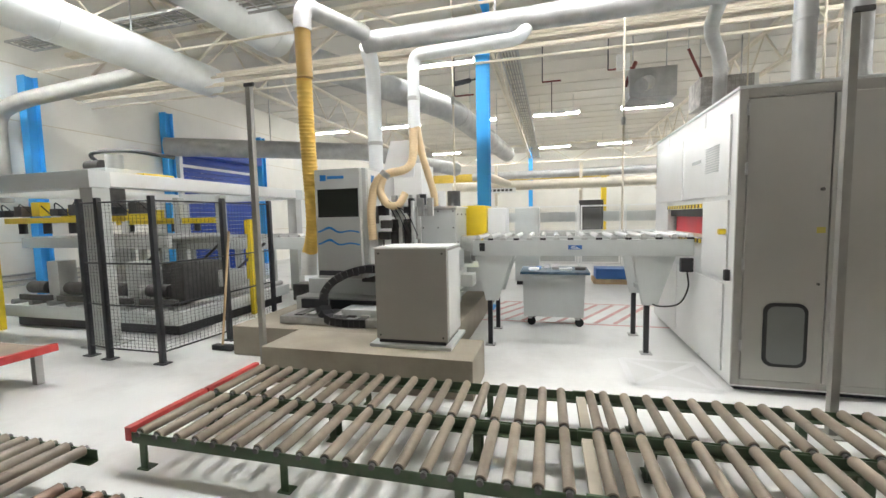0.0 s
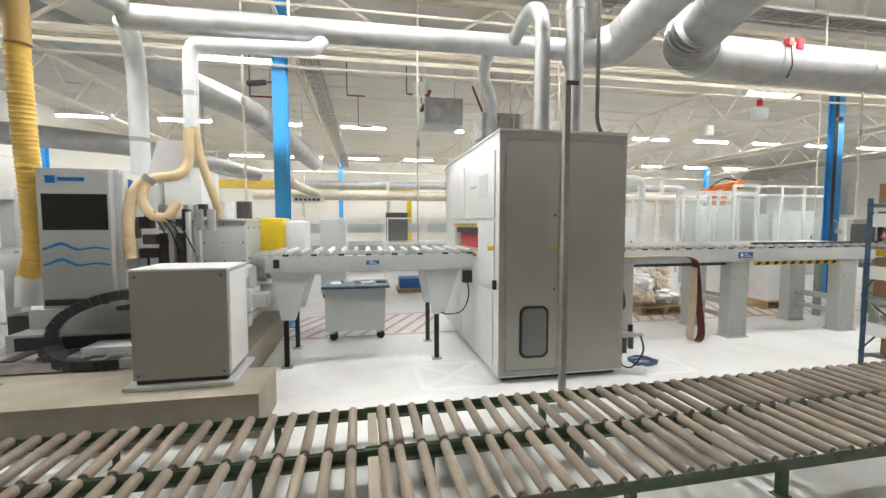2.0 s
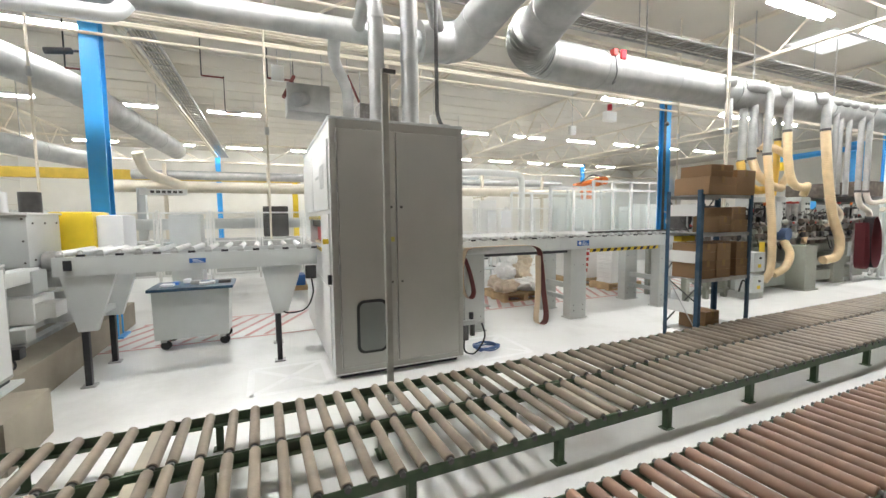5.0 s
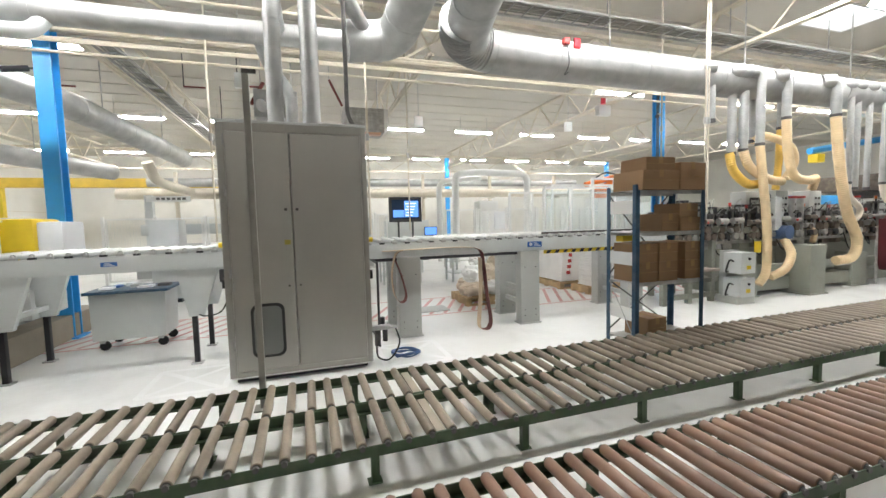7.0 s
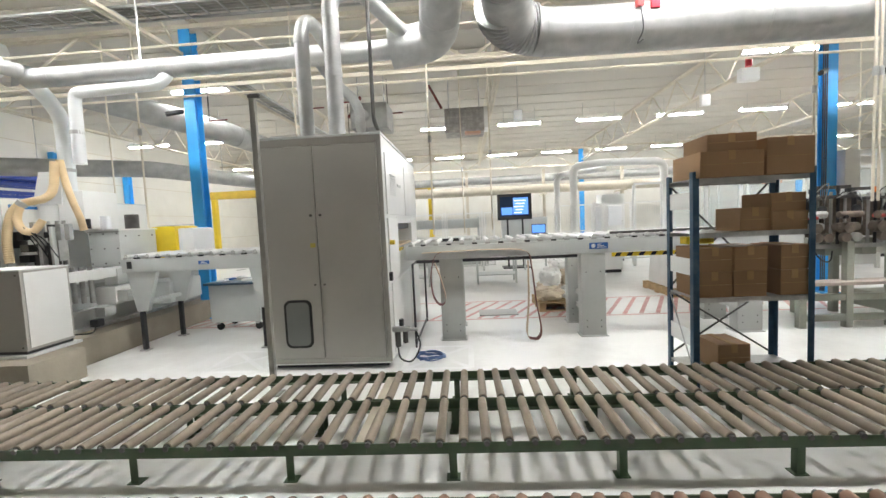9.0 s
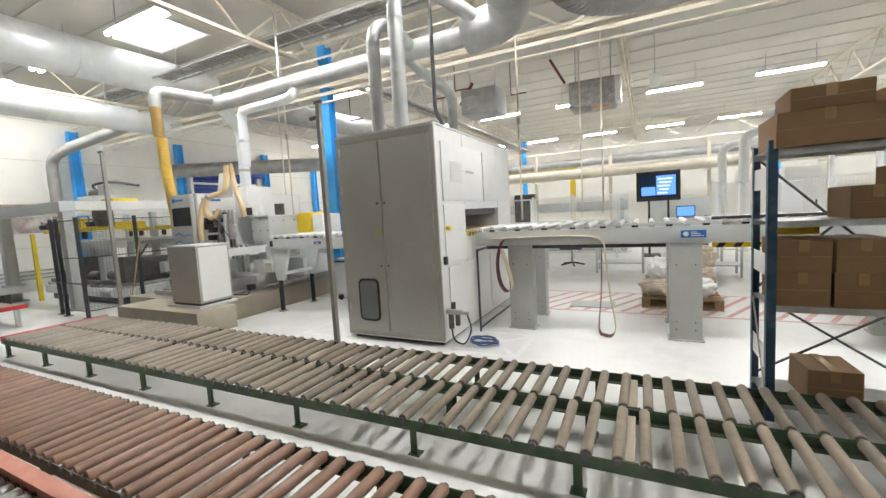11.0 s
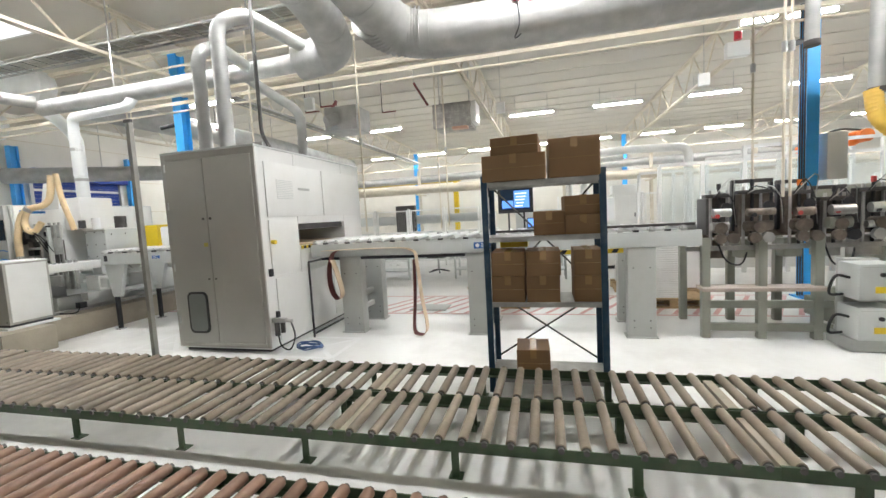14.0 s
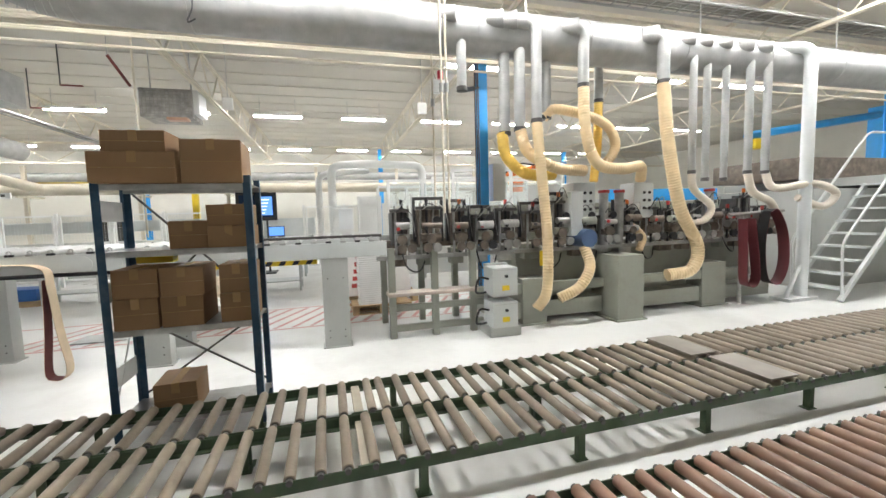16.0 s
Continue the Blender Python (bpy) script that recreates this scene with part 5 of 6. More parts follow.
F = thing("safety_fence", (-4.2, 3.3, 0), "black wire mesh safety fence round the stacker", "fence")
posts = [(-4.66, 3.3), (-3.93, 3.3), (-3.86, 4.15), (-3.86, 5.0), (-5.0, 3.35)]
for x, y in posts:
    part("post", BX(x - 0.025, y - 0.025, 0.01, x + 0.025, y + 0.025, 1.75, 0.004), BLACK, F)
    part("foot", BX(x - 0.07, y - 0.05, 0, x + 0.07, y + 0.05, 0.012), BLACK, F)
for a, b in ((0, 1), (1, 2), (2, 3), (4, 0)):
    p, q = posts[a], posts[b]
    o = Vector((*p, 0.12))
    u = Vector((q[0] - p[0], q[1] - p[1], 0))
    part("mesh", mesh_grid(bmesh.new(), o, u, (0, 0, 1.58), max(int(u.length / 0.05), 2), 44, 0.0018), BLACK, F, smooth=False)
    for z in (0.12, 0.6, 1.05, 1.7):
        part("rail", TB([o + Vector((0, 0, z - 0.12)), o + u + Vector((0, 0, z - 0.12))], 0.009, 6), BLACK, F)
b = thing("broom", (-3.6, 4.0, 0), "wide floor broom with a wooden handle leaning on the fence", "broom")
part("head", BX(-3.78, 3.78, 0, -3.5, 3.86, 0.06, 0.01), BLACK, b)
part("handle", TB([(-3.66, 3.82, 0.06), (-3.83, 4.2, 1.35)], 0.013, 8), WOOD, b)
t = thing("low_bench", (-5.5, 2.3, 0), "low trolley with a worn brown top and red edge bar", "trolley")
part("top", BX(-6.6, 1.95, 0.29, -4.55, 2.72, 0.33, 0.01), ROLLER, t, "worn brown top")
part("edge_bar", BX(-4.55, 1.93, 0.29, -4.5, 2.74, 0.36, 0.004), RED, t, "red edge bar")
for x in (-6.5, -4.65):
    for y in (2.0, 2.6):
        part("leg", BX(x, y, 0, x + 0.06, y + 0.06, 0.29), GREY, t)
W = thing("wall_conveyor", (-8.2, 2.5, 0), "long low pale conveyor frame along the wall", "conveyor")
for x in (-8.5, -7.75):
    part("side_beam", BX(x, -6.0, 0.24, x + 0.06, 4.0, 0.4, 0.006), LIGHTGREY, W)
for k in range(9):
    part("support", BX(-8.44, -5.8 + 1.15 * k, 0, -7.75, -5.7 + 1.15 * k, 0.24), DARKSTEEL, W)
for k in range(40):
    part("roller", TB([(-8.44, -5.9 + 0.25 * k, 0.36), (-7.75, -5.9 + 0.25 * k, 0.36)], 0.03, 10), STEEL, W)

# ---------------------------------------------------------------- edge banding line on the right
LN = thing("edgebander", (10.5, 5.1, 0), "long grey-green edge banding line with many working units", "machine")
GG = mat("machine_green_grey", (0.33, 0.34, 0.29), 0.45, var=0.07, scale=3, dirt=(0.22, 0.2, 0.16), dscale=3, damount=0.5)
BRN = mat("oily_units", (0.17, 0.14, 0.115), 0.42, 0.4, var=0.3, scale=9, dirt=(0.4, 0.33, 0.28), dscale=8, damount=0.5)
# open stand frame
for x in (7.52, 8.05, 8.55):
    for y in (4.72, 5.5):
        part("frame_post", BX(x, y, 0, x + 0.08, y + 0.08, 1.1, 0.004), GG, LN)
for z in (0.08, 0.33):
    part("frame_rail", BX(7.6, 4.73, z, 8.72, 4.79, z + 0.08, 0.004), GG, LN)
part("wood_shelf", BX(7.5, 4.62, 0.53, 8.62, 4.86, 0.57, 0.006), mat("worn_shelf", (0.45, 0.38, 0.33), 0.6, var=0.15), LN, "worn wooden shelf board")
part("frame_rail", BX(8.62, 4.72, 0.42, 13.2, 4.82, 0.55, 0.006), GG, LN)
part("bed", BX(8.9, 4.75, 0.08, 13.6, 5.6, 0.3, 0.01), GG, LN)
part("bed_wall", BX(9.3, 5.0, 0.3, 13.5, 5.6, 0.95, 0.01), GG, LN)
part("track_beam", BX(7.5, 5.0, 1.08, 13.8, 5.14, 1.18, 0.01), BRN, LN)
part("track_beam", BX(7.5, 5.25, 1.12, 13.8, 5.35, 1.24, 0.01), STEEL, LN)
part("guide_rail", BX(7.4, 4.82, 0.95, 13.6, 4.88, 1.0), STEEL, LN)
part("pressure_beam", BX(8.3, 5.4, 1.45, 13.6, 5.6, 1.6, 0.01), GG, LN)
for x, w, z in ((9.25, 0.35, 0.62), (10.5, 0.4, 0.88), (12.2, 0.45, 0.66)):
    part("pedestal", BX(x, 4.42 if x == 10.5 else 4.7, 0, x + w, 5.0, z, 0.012), GG, LN)
    part("pedestal_foot", BX(x - 0.04, (4.42 if x == 10.5 else 4.7) - 0.03, 0, x + w + 0.04, 5.02, 0.02), GG, LN)
rng = random.Random(21)
ux = 7.6
while ux < 13.6:
    w = rng.uniform(0.22, 0.36)
    top = rng.uniform(1.42, 1.72)
    u = part("working_unit", BX(ux, 4.85, 1.12, ux + w * 0.8, 5.15, top - 0.1, 0.02), BRN if rng.random() < 0.6 else DARKSTEEL, LN, "oily dark milling unit")
    part("bracket", BX(ux - 0.02, 4.8, top - 0.1, ux + w * 0.85, 4.92, top - 0.06, 0.005), DARKSTEEL, u)
    for k in range(3):
        x = ux + 0.04 + 0.08 * k
        part("spindle", TB([(x, 4.84, 1.0), (x, 4.84, top - 0.02 + 0.05 * (k % 2))], 0.016, 8), STEEL if k != 1 else BLACK, u)
    part("drive_motor", TB([(ux + w * 0.4, 4.7, 1.2), (ux + w * 0.4, 4.98, 1.2)], rng.uniform(0.05, 0.075), 12), BRN, u)
    part("adjuster", TB([(ux + w * 0.2, 4.78, 1.33), (ux + w * 0.2, 4.66, 1.33)], 0.022, 10), RED if rng.random() < 0.4 else BLACK, u)
    part("hand_wheel", TB([(ux + w * 0.6, 4.72, 1.42), (ux + w * 0.6, 4.7, 1.42)], 0.05, 14), BLACK, u)
    if rng.random() < 0.55:
        for dx in (0.0, w):
            part("arch_post", BX(ux + dx - 0.03, 4.94, 1.15, ux + dx, 5.0, top + 0.02, 0.006), BLACK, u)
        part("arch_bar", BX(ux - 0.03, 4.94, top + 0.02, ux + w, 5.0, top + 0.06, 0.006), DARKSTEEL, u)
    for k in range(2):
        zz = 1.2 + 0.14 * k + rng.uniform(-0.03, 0.03)
        part("feed_motor", TB([(ux + 0.02, 4.76 - 0.05 * k, zz), (ux + w * 0.75, 4.76 - 0.05 * k, zz)], rng.uniform(0.035, 0.06), 12), (BRN, STEEL, BRN, GG)[rng.randrange(4)], u)
        part("pressure_wheel", TB([(ux + 0.09 + 0.12 * k, 4.68, 1.09), (ux + 0.09 + 0.12 * k, 4.73, 1.09)], 0.055, 14), (BRN, STEEL, BLACK)[rng.randrange(3)], u)
        part("air_line", TB(spline([(ux + 0.05, 4.8, top - 0.1), (ux + 0.1 + 0.1 * k, 4.7, top + rng.uniform(-0.05, 0.12)), (ux + w, 4.8, top - 0.15), (ux + w + 0.05, 4.85, 1.2)], 0.04), 0.006, 5), (BLACK, STEEL)[k], u)
    part("cap", TB([(ux + 0.12, 4.84, top - 0.01), (ux + 0.12, 4.84, top + 0.05)], 0.022, 8), (RED, ORANGE, BLACK)[rng.randrange(3)], u)
    part("under_gear", BX(ux, 4.86, 0.86, ux + w * 0.7, 5.02, 1.06, 0.015), (BRN, GG, STEEL)[rng.randrange(3)], u)
    ux += w + rng.uniform(0.03, 0.12)
for x, y in ((9.62, 4.95), (10.02, 4.72), (11.05, 4.8)):
    c = part("motor_cabinet", BX(x, y, 1.36, x + 0.34, y + 0.3, 1.86, 0.03), LIGHTGREY, LN, "light grey switch housing with round buttons")
    for k in range(3):
        for j in range(2):
            part("button", TB([(x + 0.17 + 0.09 * j, y - 0.012, 1.5 + 0.11 * k), (x + 0.17 + 0.09 * j, y + 0.005, 1.5 + 0.11 * k)], 0.022, 10), BLACK, c)
part("round_motor", TB([(10.15, 4.55, 1.12), (10.15, 4.85, 1.12)], 0.12, 18), mat("motor_blue", (0.08, 0.13, 0.24), 0.4), LN, "blue-grey electric motor")
part("motor_shell", BX(9.95, 4.66, 1.15, 10.14, 4.9, 1.75, 0.06), LIGHTGREY, LN)
for x in (10.55, 10.8, 12.4):
    part("cylinder", TB([(x, 4.8, 1.0), (x, 4.8, 1.72)], 0.06, 14), STEEL, LN)
    part("cylinder_cap", TB([(x, 4.8, 1.72), (x, 4.8, 1.76)], 0.075, 14), RED, LN)
part("blue_beam", BX(11.3, 5.7, 1.62, 13.6, 5.8, 1.82, 0.01), BLUE, LN, "blue cover strip")
part("warning_plate", BX(9.5, 4.69, 0.78, 9.66, 4.7, 0.98), YELLOW, LN, "yellow warning plate")
for i in range(7):
    x = 7.7 + 0.83 * i + 0.13 * (i % 3)
    part("cable", TB(spline([(x, 4.82, 1.05), (x + 0.06, 4.76, 0.85 - 0.05 * (i % 3)), (x + 0.22, 4.8, 0.8), (x + 0.33, 4.9, 0.98)], 0.04), 0.009, 6), BLACK, LN)
# two small control boxes
for z0, z1 in ((0.12, 0.43), (0.5, 0.84)):
    c = thing("control_box", (8.95, 4.5, z0), "pale grey control box with a knob and a yellow sticker", "control box", "control boxes")
    part("body", BX(8.68, 4.32, z0, 9.0, 4.62, z1, 0.012), LIGHTGREY, c)
    part("knob", TB([(8.85, 4.3, z1 - 0.1), (8.85, 4.32, z1 - 0.1)], 0.02, 10), BLACK, c)
    part("sticker", BX(8.8, 4.315, z0 + 0.07, 8.89, 4.3195, z0 + 0.13), YELLOW, c)
    part("screw_row", BX(8.7, 4.316, z1 - 0.03, 8.98, 4.3195, z1 - 0.025), GREY, c)
    part("cable", TB(spline([(8.68, 4.45, z0 + 0.2), (8.55, 4.42, z0 + 0.22), (8.52, 4.45, z0 + 0.05), (8.7, 4.55, z0 + 0.02)]), 0.013, 8), RUBBER, c)
s = thing("box_stand", (8.85, 4.55, 0), "steel stand under the control boxes", "stand")
part("column", BX(8.72, 4.6, 0.02, 9.0, 4.72, 0.86, 0.006), GREY, s)
part("base", BX(8.66, 4.36, 0, 9.06, 4.74, 0.12, 0.006), GREY, s)

# hanging abrasive belts and floor stand at the line's end
solid("belt_loop", band([(12.7, 4.5, 1.3), (12.72, 4.5, 0.8), (12.75, 4.5, 0.36), (12.9, 4.5, 0.3), (12.98, 4.5, 0.45), (12.92, 4.5, 0.9), (12.85, 4.5, 1.32)], 0.2, 0.005, (0.3, 1, 0)), [MAROON, MAROON], "dark red belt loop hanging on the machine", "belt", group="red belts")
solid("belt_loop", band([(13.2, 4.55, 1.4), (13.12, 4.55, 0.9), (13.2, 4.55, 0.4), (13.45, 4.55, 0.3), (13.6, 4.55, 0.6), (13.55, 4.55, 1.1), (13.35, 4.55, 1.42), (13.2, 4.55, 1.38)], 0.22, 0.005, (0.3, 1, 0)), [MAROON, RUBBER], "dark red belt loop hanging on the machine", "belt", group="red belts")
bs = thing("belt_stand", (13.2, 4.6, 0), "steel arm on which the red belts hang", "stand")
part("arm", TB([(12.6, 4.65, 1.36), (13.7, 4.65, 1.4)], 0.025, 8), STEEL, bs)
part("leg", TB([(12.9, 4.68, 0), (12.9, 4.68, 1.37)], 0.025, 8), STEEL, bs)
ps = thing("white_pipe_stand", (14.0, 4.5, 0), "white vertical pipe on a braced floor foot", "pipe stand")
part("pipe", TB(rounded([(14.0, 4.55, 0.02), (14.0, 4.55, 3.85), (13.0, 4.9, 3.85)], 0.2, 7), 0.085, 16), WHITEDUCT, ps)
part("foot", BX(13.55, 4.4, 0, 14.15, 4.7, 0.05), LIGHTGREY, ps)
part("brace", TB([(13.6, 4.5, 0.05), (13.98, 4.54, 0.6)], 0.03, 8), LIGHTGREY, ps)
# stairs and platform
st = thing("access_stairs", (14.9, 4.5, 0), "grey steel stairs up to a machine platform", "stairs")
for y in (4.15, 4.85):
    part("stringer", TB([(14.2, y, 0.02), (15.9, y, 1.8)], 0.045, 6), LIGHTGREY, st)
    part("handrail", TB(rounded([(14.25, y, 0.1), (14.2, y, 0.9), (15.9, y, 2.7), (17.5, y, 2.7)], 0.15), 0.02, 8), LIGHTGREY, st)
for k in range(9):
    part("tread", BX(14.2 + 0.19 * k, 4.17, 0.18 + 0.2 * k, 14.42 + 0.19 * k, 4.83, 0.21 + 0.2 * k, 0.004), LIGHTGREY, st)
pf = thing("machine_platform", (17, 5.5, 0), "grey steel machine platform with guard rails", "platform")
part("deck", BX(15.9, 4.1, 1.8, 20, 7.5, 1.95, 0.01), GREY, pf)
part("housing", BX(14.9, 5.0, 0, 19.5, 7.4, 1.75, 0.03), GREY, pf)
part("upper_housing", BX(15.2, 5.4, 1.95, 19, 7.2, 2.35, 0.03), BRN, pf)
for x in (16, 17.4, 18.8):
    part("rail_post", TB([(x, 4.15, 1.95), (x, 4.15, 2.95)], 0.022, 8), LIGHTGREY, pf)
part("guard_rail", TB([(16, 4.15, 2.95), (19.9, 4.15, 2.95)], 0.022, 8), LIGHTGREY, pf)
cr = thing("jib_crane", (24.5, 9.3, 0), "blue jib crane with a slanting arm", "crane")
part("mast", BX(24.3, 9.1, 0, 24.8, 9.5, 4.6, 0.02), BLUE, cr)
part("arm", TB([(24.5, 9.2, 4.35), (19.2, 9.6, 3.6)], 0.12, 6), BLUE, cr)
part("hoist", BX(19.3, 9.4, 3.2, 19.7, 9.7, 3.5, 0.02), YELLOW, cr)

# branch pipes and hoses from the main duct
BR = [(8.5, 0.06, 3.0, None), (9.1, 0.07, 2.5, [(9.06, 4.85, 2.5), (9.1, 4.8, 2.2), (9.35, 4.75, 1.98), (9.8, 4.85, 1.98)]),
      (9.28, 0.07, 2.55, [(9.28, 4.78, 2.55), (9.35, 4.7, 2.25), (9.7, 4.65, 2.05), (10.2, 4.75, 2.02)]),
      (9.42, 0.065, 2.62, [(9.42, 4.6, 2.62), (9.45, 4.55, 2.0), (9.5, 4.5, 1.2), (9.48, 4.48, 0.5), (9.35, 4.52, 0.25)]),
      (9.75, 0.065, 2.75, [(9.72, 4.95, 2.75), (9.9, 4.9, 2.85), (10.6, 4.9, 2.7), (10.85, 4.95, 2.4), (10.7, 5.0, 2.1)]),
      (10.12, 0.07, 3.1, [(10.12, 4.65, 3.1), (10.14, 4.62, 2.5), (10.3, 4.6, 2.1), (10.7, 4.62, 2.03), (11.1, 4.75, 2.08), (11.2, 4.85, 1.9)]),
      (10.68, 0.06, 3.05, [(10.68, 5.1, 3.05), (10.66, 5.1, 2.4), (10.6, 5.1, 1.9)]),
      (11.33, 0.08, 3.2, [(11.33, 4.6, 3.2), (11.38, 4.55, 2.4), (11.55, 4.5, 1.5), (11.85, 4.48, 0.95), (11.75, 4.48, 0.62), (11.4, 4.55, 0.55)]),
      (11.95, 0.05, 2.0, [(11.95, 4.7, 2.0), (12.0, 4.7, 1.75), (12.3, 4.68, 1.5), (12.2, 4.7, 1.3), (11.9, 4.75, 1.28)]),
      (12.25, 0.05, 1.9, None), (12.6, 0.05, 1.9, None), (13.0, 0.055, 2.0, [(13.0, 4.7, 2.0), (13.1, 4.68, 1.7), (13.4, 4.65, 1.55), (13.6, 4.7, 1.4)]),
      (13.35, 0.055, 2.0, [(13.35, 4.7, 2.0), (13.5, 4.65, 1.75), (14.1, 4.5, 1.8), (14.5, 4.45, 1.65), (14.3, 4.5, 1.45), (13.9, 4.6, 1.6)])]
for i, (x, r, zb, hp) in enumerate(BR):
    y = hp[0][1] if hp else 4.75
    th = thing("branch_pipe", (x, y, zb), "thin galvanised branch pipe with a ribbed hose below", "pipe", "branch pipes")
    side = -1 if y < 4.9 else 1
    part("saddle", TB([(x - 0.28, 4.9 + side * 0.2, 3.8), (x - 0.1, 4.9 + side * 0.3, 3.8)], r * 1.5, 12), ZINC, th)
    part("pipe", TB(rounded([(x - 0.25, 4.9 + side * 0.22, 3.82), (x, y, 3.8), (x, y, zb - 0.02)], 0.14, 6), r, 14), ZINC, th)
    part("clamp", TB([(x, y, zb - 0.03), (x, y, zb + 0.02)], r * 1.12, 14), DARKSTEEL, th)
    if hp:
        mt = PALEHOSE if i in (8, 11, 12) else (YELLOWHOSE if i in (1, 6) else TANHOSE)
        part("hose", hose(hp, r * 1.05, 0.035, 12), mt, th, "ribbed suction hose")
for x0 in (9.9, 11.0):
    th = thing("low_hose", (x0, 4.55, 0.3), "short ribbed hose bent down to the machine bed", "hose", "low hoses")
    if x0 == 9.9:
        part("hose", hose([(10.12, 4.62, 1.0), (10.12, 4.5, 0.75), (9.95, 4.48, 0.5), (9.7, 4.55, 0.36)], 0.07, 0.035), TANHOSE, th)
    else:
        part("hose", hose([(11.1, 5.0, 1.3), (11.2, 4.8, 1.1), (11.1, 4.75, 0.9)], 0.05, 0.035), TANHOSE, th)

# ---------------------------------------------------------------- behind: fences, cells, pipes, walls
def panel_fence(x0, x1, y, h, w=1.1, label="white framed mesh machine guard"):
    th = thing("machine_guard", ((x0 + x1) / 2, y, 0), label, "fence", "white machine guards")
    x = x0
    while x < x1 - 0.1:
        xe = min(x + w, x1)
        part("post", BX(x - 0.03, y - 0.03, 0, x + 0.03, y + 0.03, h), WHITE, th)
        bm = bmesh.new()
        for a in ((x + 0.05, 0.15, xe - 0.05, 0.19), (x + 0.05, h - 0.08, xe - 0.05, h - 0.04), (x + 0.05, 0.19, x + 0.09, h - 0.08), (xe - 0.09, 0.19, xe - 0.05, h - 0.08), (x + 0.09, h * 0.55, xe - 0.09, h * 0.55 + 0.03)):
            box(bm, a[0], y - 0.02, a[1], a[2], y + 0.02, a[3])
        part("panel_frame", bm, WHITE, th, smooth=False)
        part("mesh", mesh_grid(bmesh.new(), (x + 0.09, y, 0.19), (xe - x - 0.18, 0, 0), (0, 0, h - 0.27), 14, 26, 0.0022), LIGHTGREY, th, smooth=False)
        x += w
    return th


panel_fence(-2.6, 4.4, 11.6, 1.75)
panel_fence(6.2, 11.8, 11.9, 1.85)
panel_fence(11.8, 19, 12.6, 1.75, 1.6)
# transparent cell with the orange robot
cell = thing("robot_cell", (10.4, 10.0, 0), "white framed robot cell with clear panes", "machine guard")
xs = [8.2, 9.0, 9.75, 10.5, 11.25, 12.0, 12.7]
for i, x in enumerate(xs):
    for y in (9.3, 11.3):
        part("post", BX(x - 0.035, y - 0.035, 0, x + 0.035, y + 0.035, 2.55 if i > 1 else 2.25), WHITE, cell)
for y in (9.3, 11.3):
    for z in (0.9, 2.25):
        part("rail", BX(8.2, y - 0.03, z, 12.7, y + 0.03, z + 0.06), WHITE, cell)
    part("rail", BX(9.75, y - 0.03, 2.5, 12.7, y + 0.03, 2.56), WHITE, cell)
for a, b in zip(xs, xs[1:]):
    part("pane", BX(a + 0.04, 9.295, 0.98, b - 0.04, 9.303, 2.22), CLEAR, cell, smooth=False)
    part("lower_panel", BX(a + 0.04, 9.285, 0.1, b - 0.04, 9.31, 0.88), WHITE, cell, smooth=False)
rb = thing("industrial_robot", (13.4, 13.5, 0), "orange industrial robot arm above the guards", "robot")
part("pedestal", BX(13.0, 13.1, 0, 13.8, 13.9, 2.2, 0.02), WHITE, rb, "tall white steel pedestal")
part("base", TB([(13.4, 13.5, 2.2), (13.4, 13.5, 2.45)], 0.26, 18), ORANGE, rb)
part("shoulder", TB([(13.4, 13.28, 2.55), (13.4, 13.72, 2.55)], 0.19, 18), ORANGE, rb)
part("lower_arm", TB([(13.4, 13.5, 2.55), (14.15, 13.5, 2.98)], 0.12, 10), ORANGE, rb)
part("elbow", TB([(14.15, 13.25, 3.0), (14.15, 13.75, 3.0)], 0.17, 16), ORANGE, rb)
part("forearm", TB([(14.3, 13.5, 3.1), (12.7, 13.5, 2.75)], 0.1, 10), ORANGE, rb)
part("cable", TB(spline([(14.2, 13.4, 3.15), (13.5, 13.4, 3.2), (12.9, 13.4, 2.85)]), 0.03, 8), RUBBER, rb)

# pipework far back
for pts, r, mt in (([(-3.6, 15.2, 2.55), (16, 15.2, 2.55)], 0.17, CREAM), ([(-3.0, 16.0, 3.0), (14, 16.0, 3.05)], 0.15, ZINC),
                   ([(-2.4, 14.2, 3.45), (-2.3, 14.5, 2.9), (-1.4, 15.2, 2.55)], 0.15, CREAM),
                   ([(7.0, 13.0, 0.0), (7.0, 13.0, 3.05), (8.0, 13.2, 3.15), (9.9, 13.2, 3.1), (9.9, 13.2, 0.0)], 0.12, WHITE),
                   ([(6.6, 13.6, 0.0), (6.6, 13.6, 2.85), (8.2, 13.6, 3.0)], 0.1, WHITE)):
    th = thing("service_pipe", pts[0], "thick pale pipe of the dust extraction at the back", "pipe", "back pipes")
    part("pipe", TB(rounded(pts, 0.3, 6), r, 14), mt, th)
for x in (-2.0, 1.0, 3.6, 6.5, 9.4, 12.5):
    th = thing("pipe_post", (x, 15.2, 0), "thin cream post carrying the back pipes", "post", "pipe posts")
    part("post", BX(x - 0.05, 15.35, 0, x + 0.05, 15.45, 3.3), CREAM, th)
    part("arm", BX(x - 0.04, 15.0, 2.33, x + 0.04, 16.2, 2.38), CREAM, th)
th = thing("crane_beam", (-3, 17.5, 3.2), "yellow painted crane beam at the back", "beam")
part("beam", BX(-8, 17.4, 2.95, 2.2, 17.7, 3.28, 0.02), mat("ochre", (0.62, 0.42, 0.05), 0.5), th)
part("post", BX(-7.9, 17.45, 0, -7.7, 17.65, 2.95), YELLOW, th)
part("post", BX(1.9, 17.45, 0, 2.1, 17.65, 2.95), YELLOW, th)
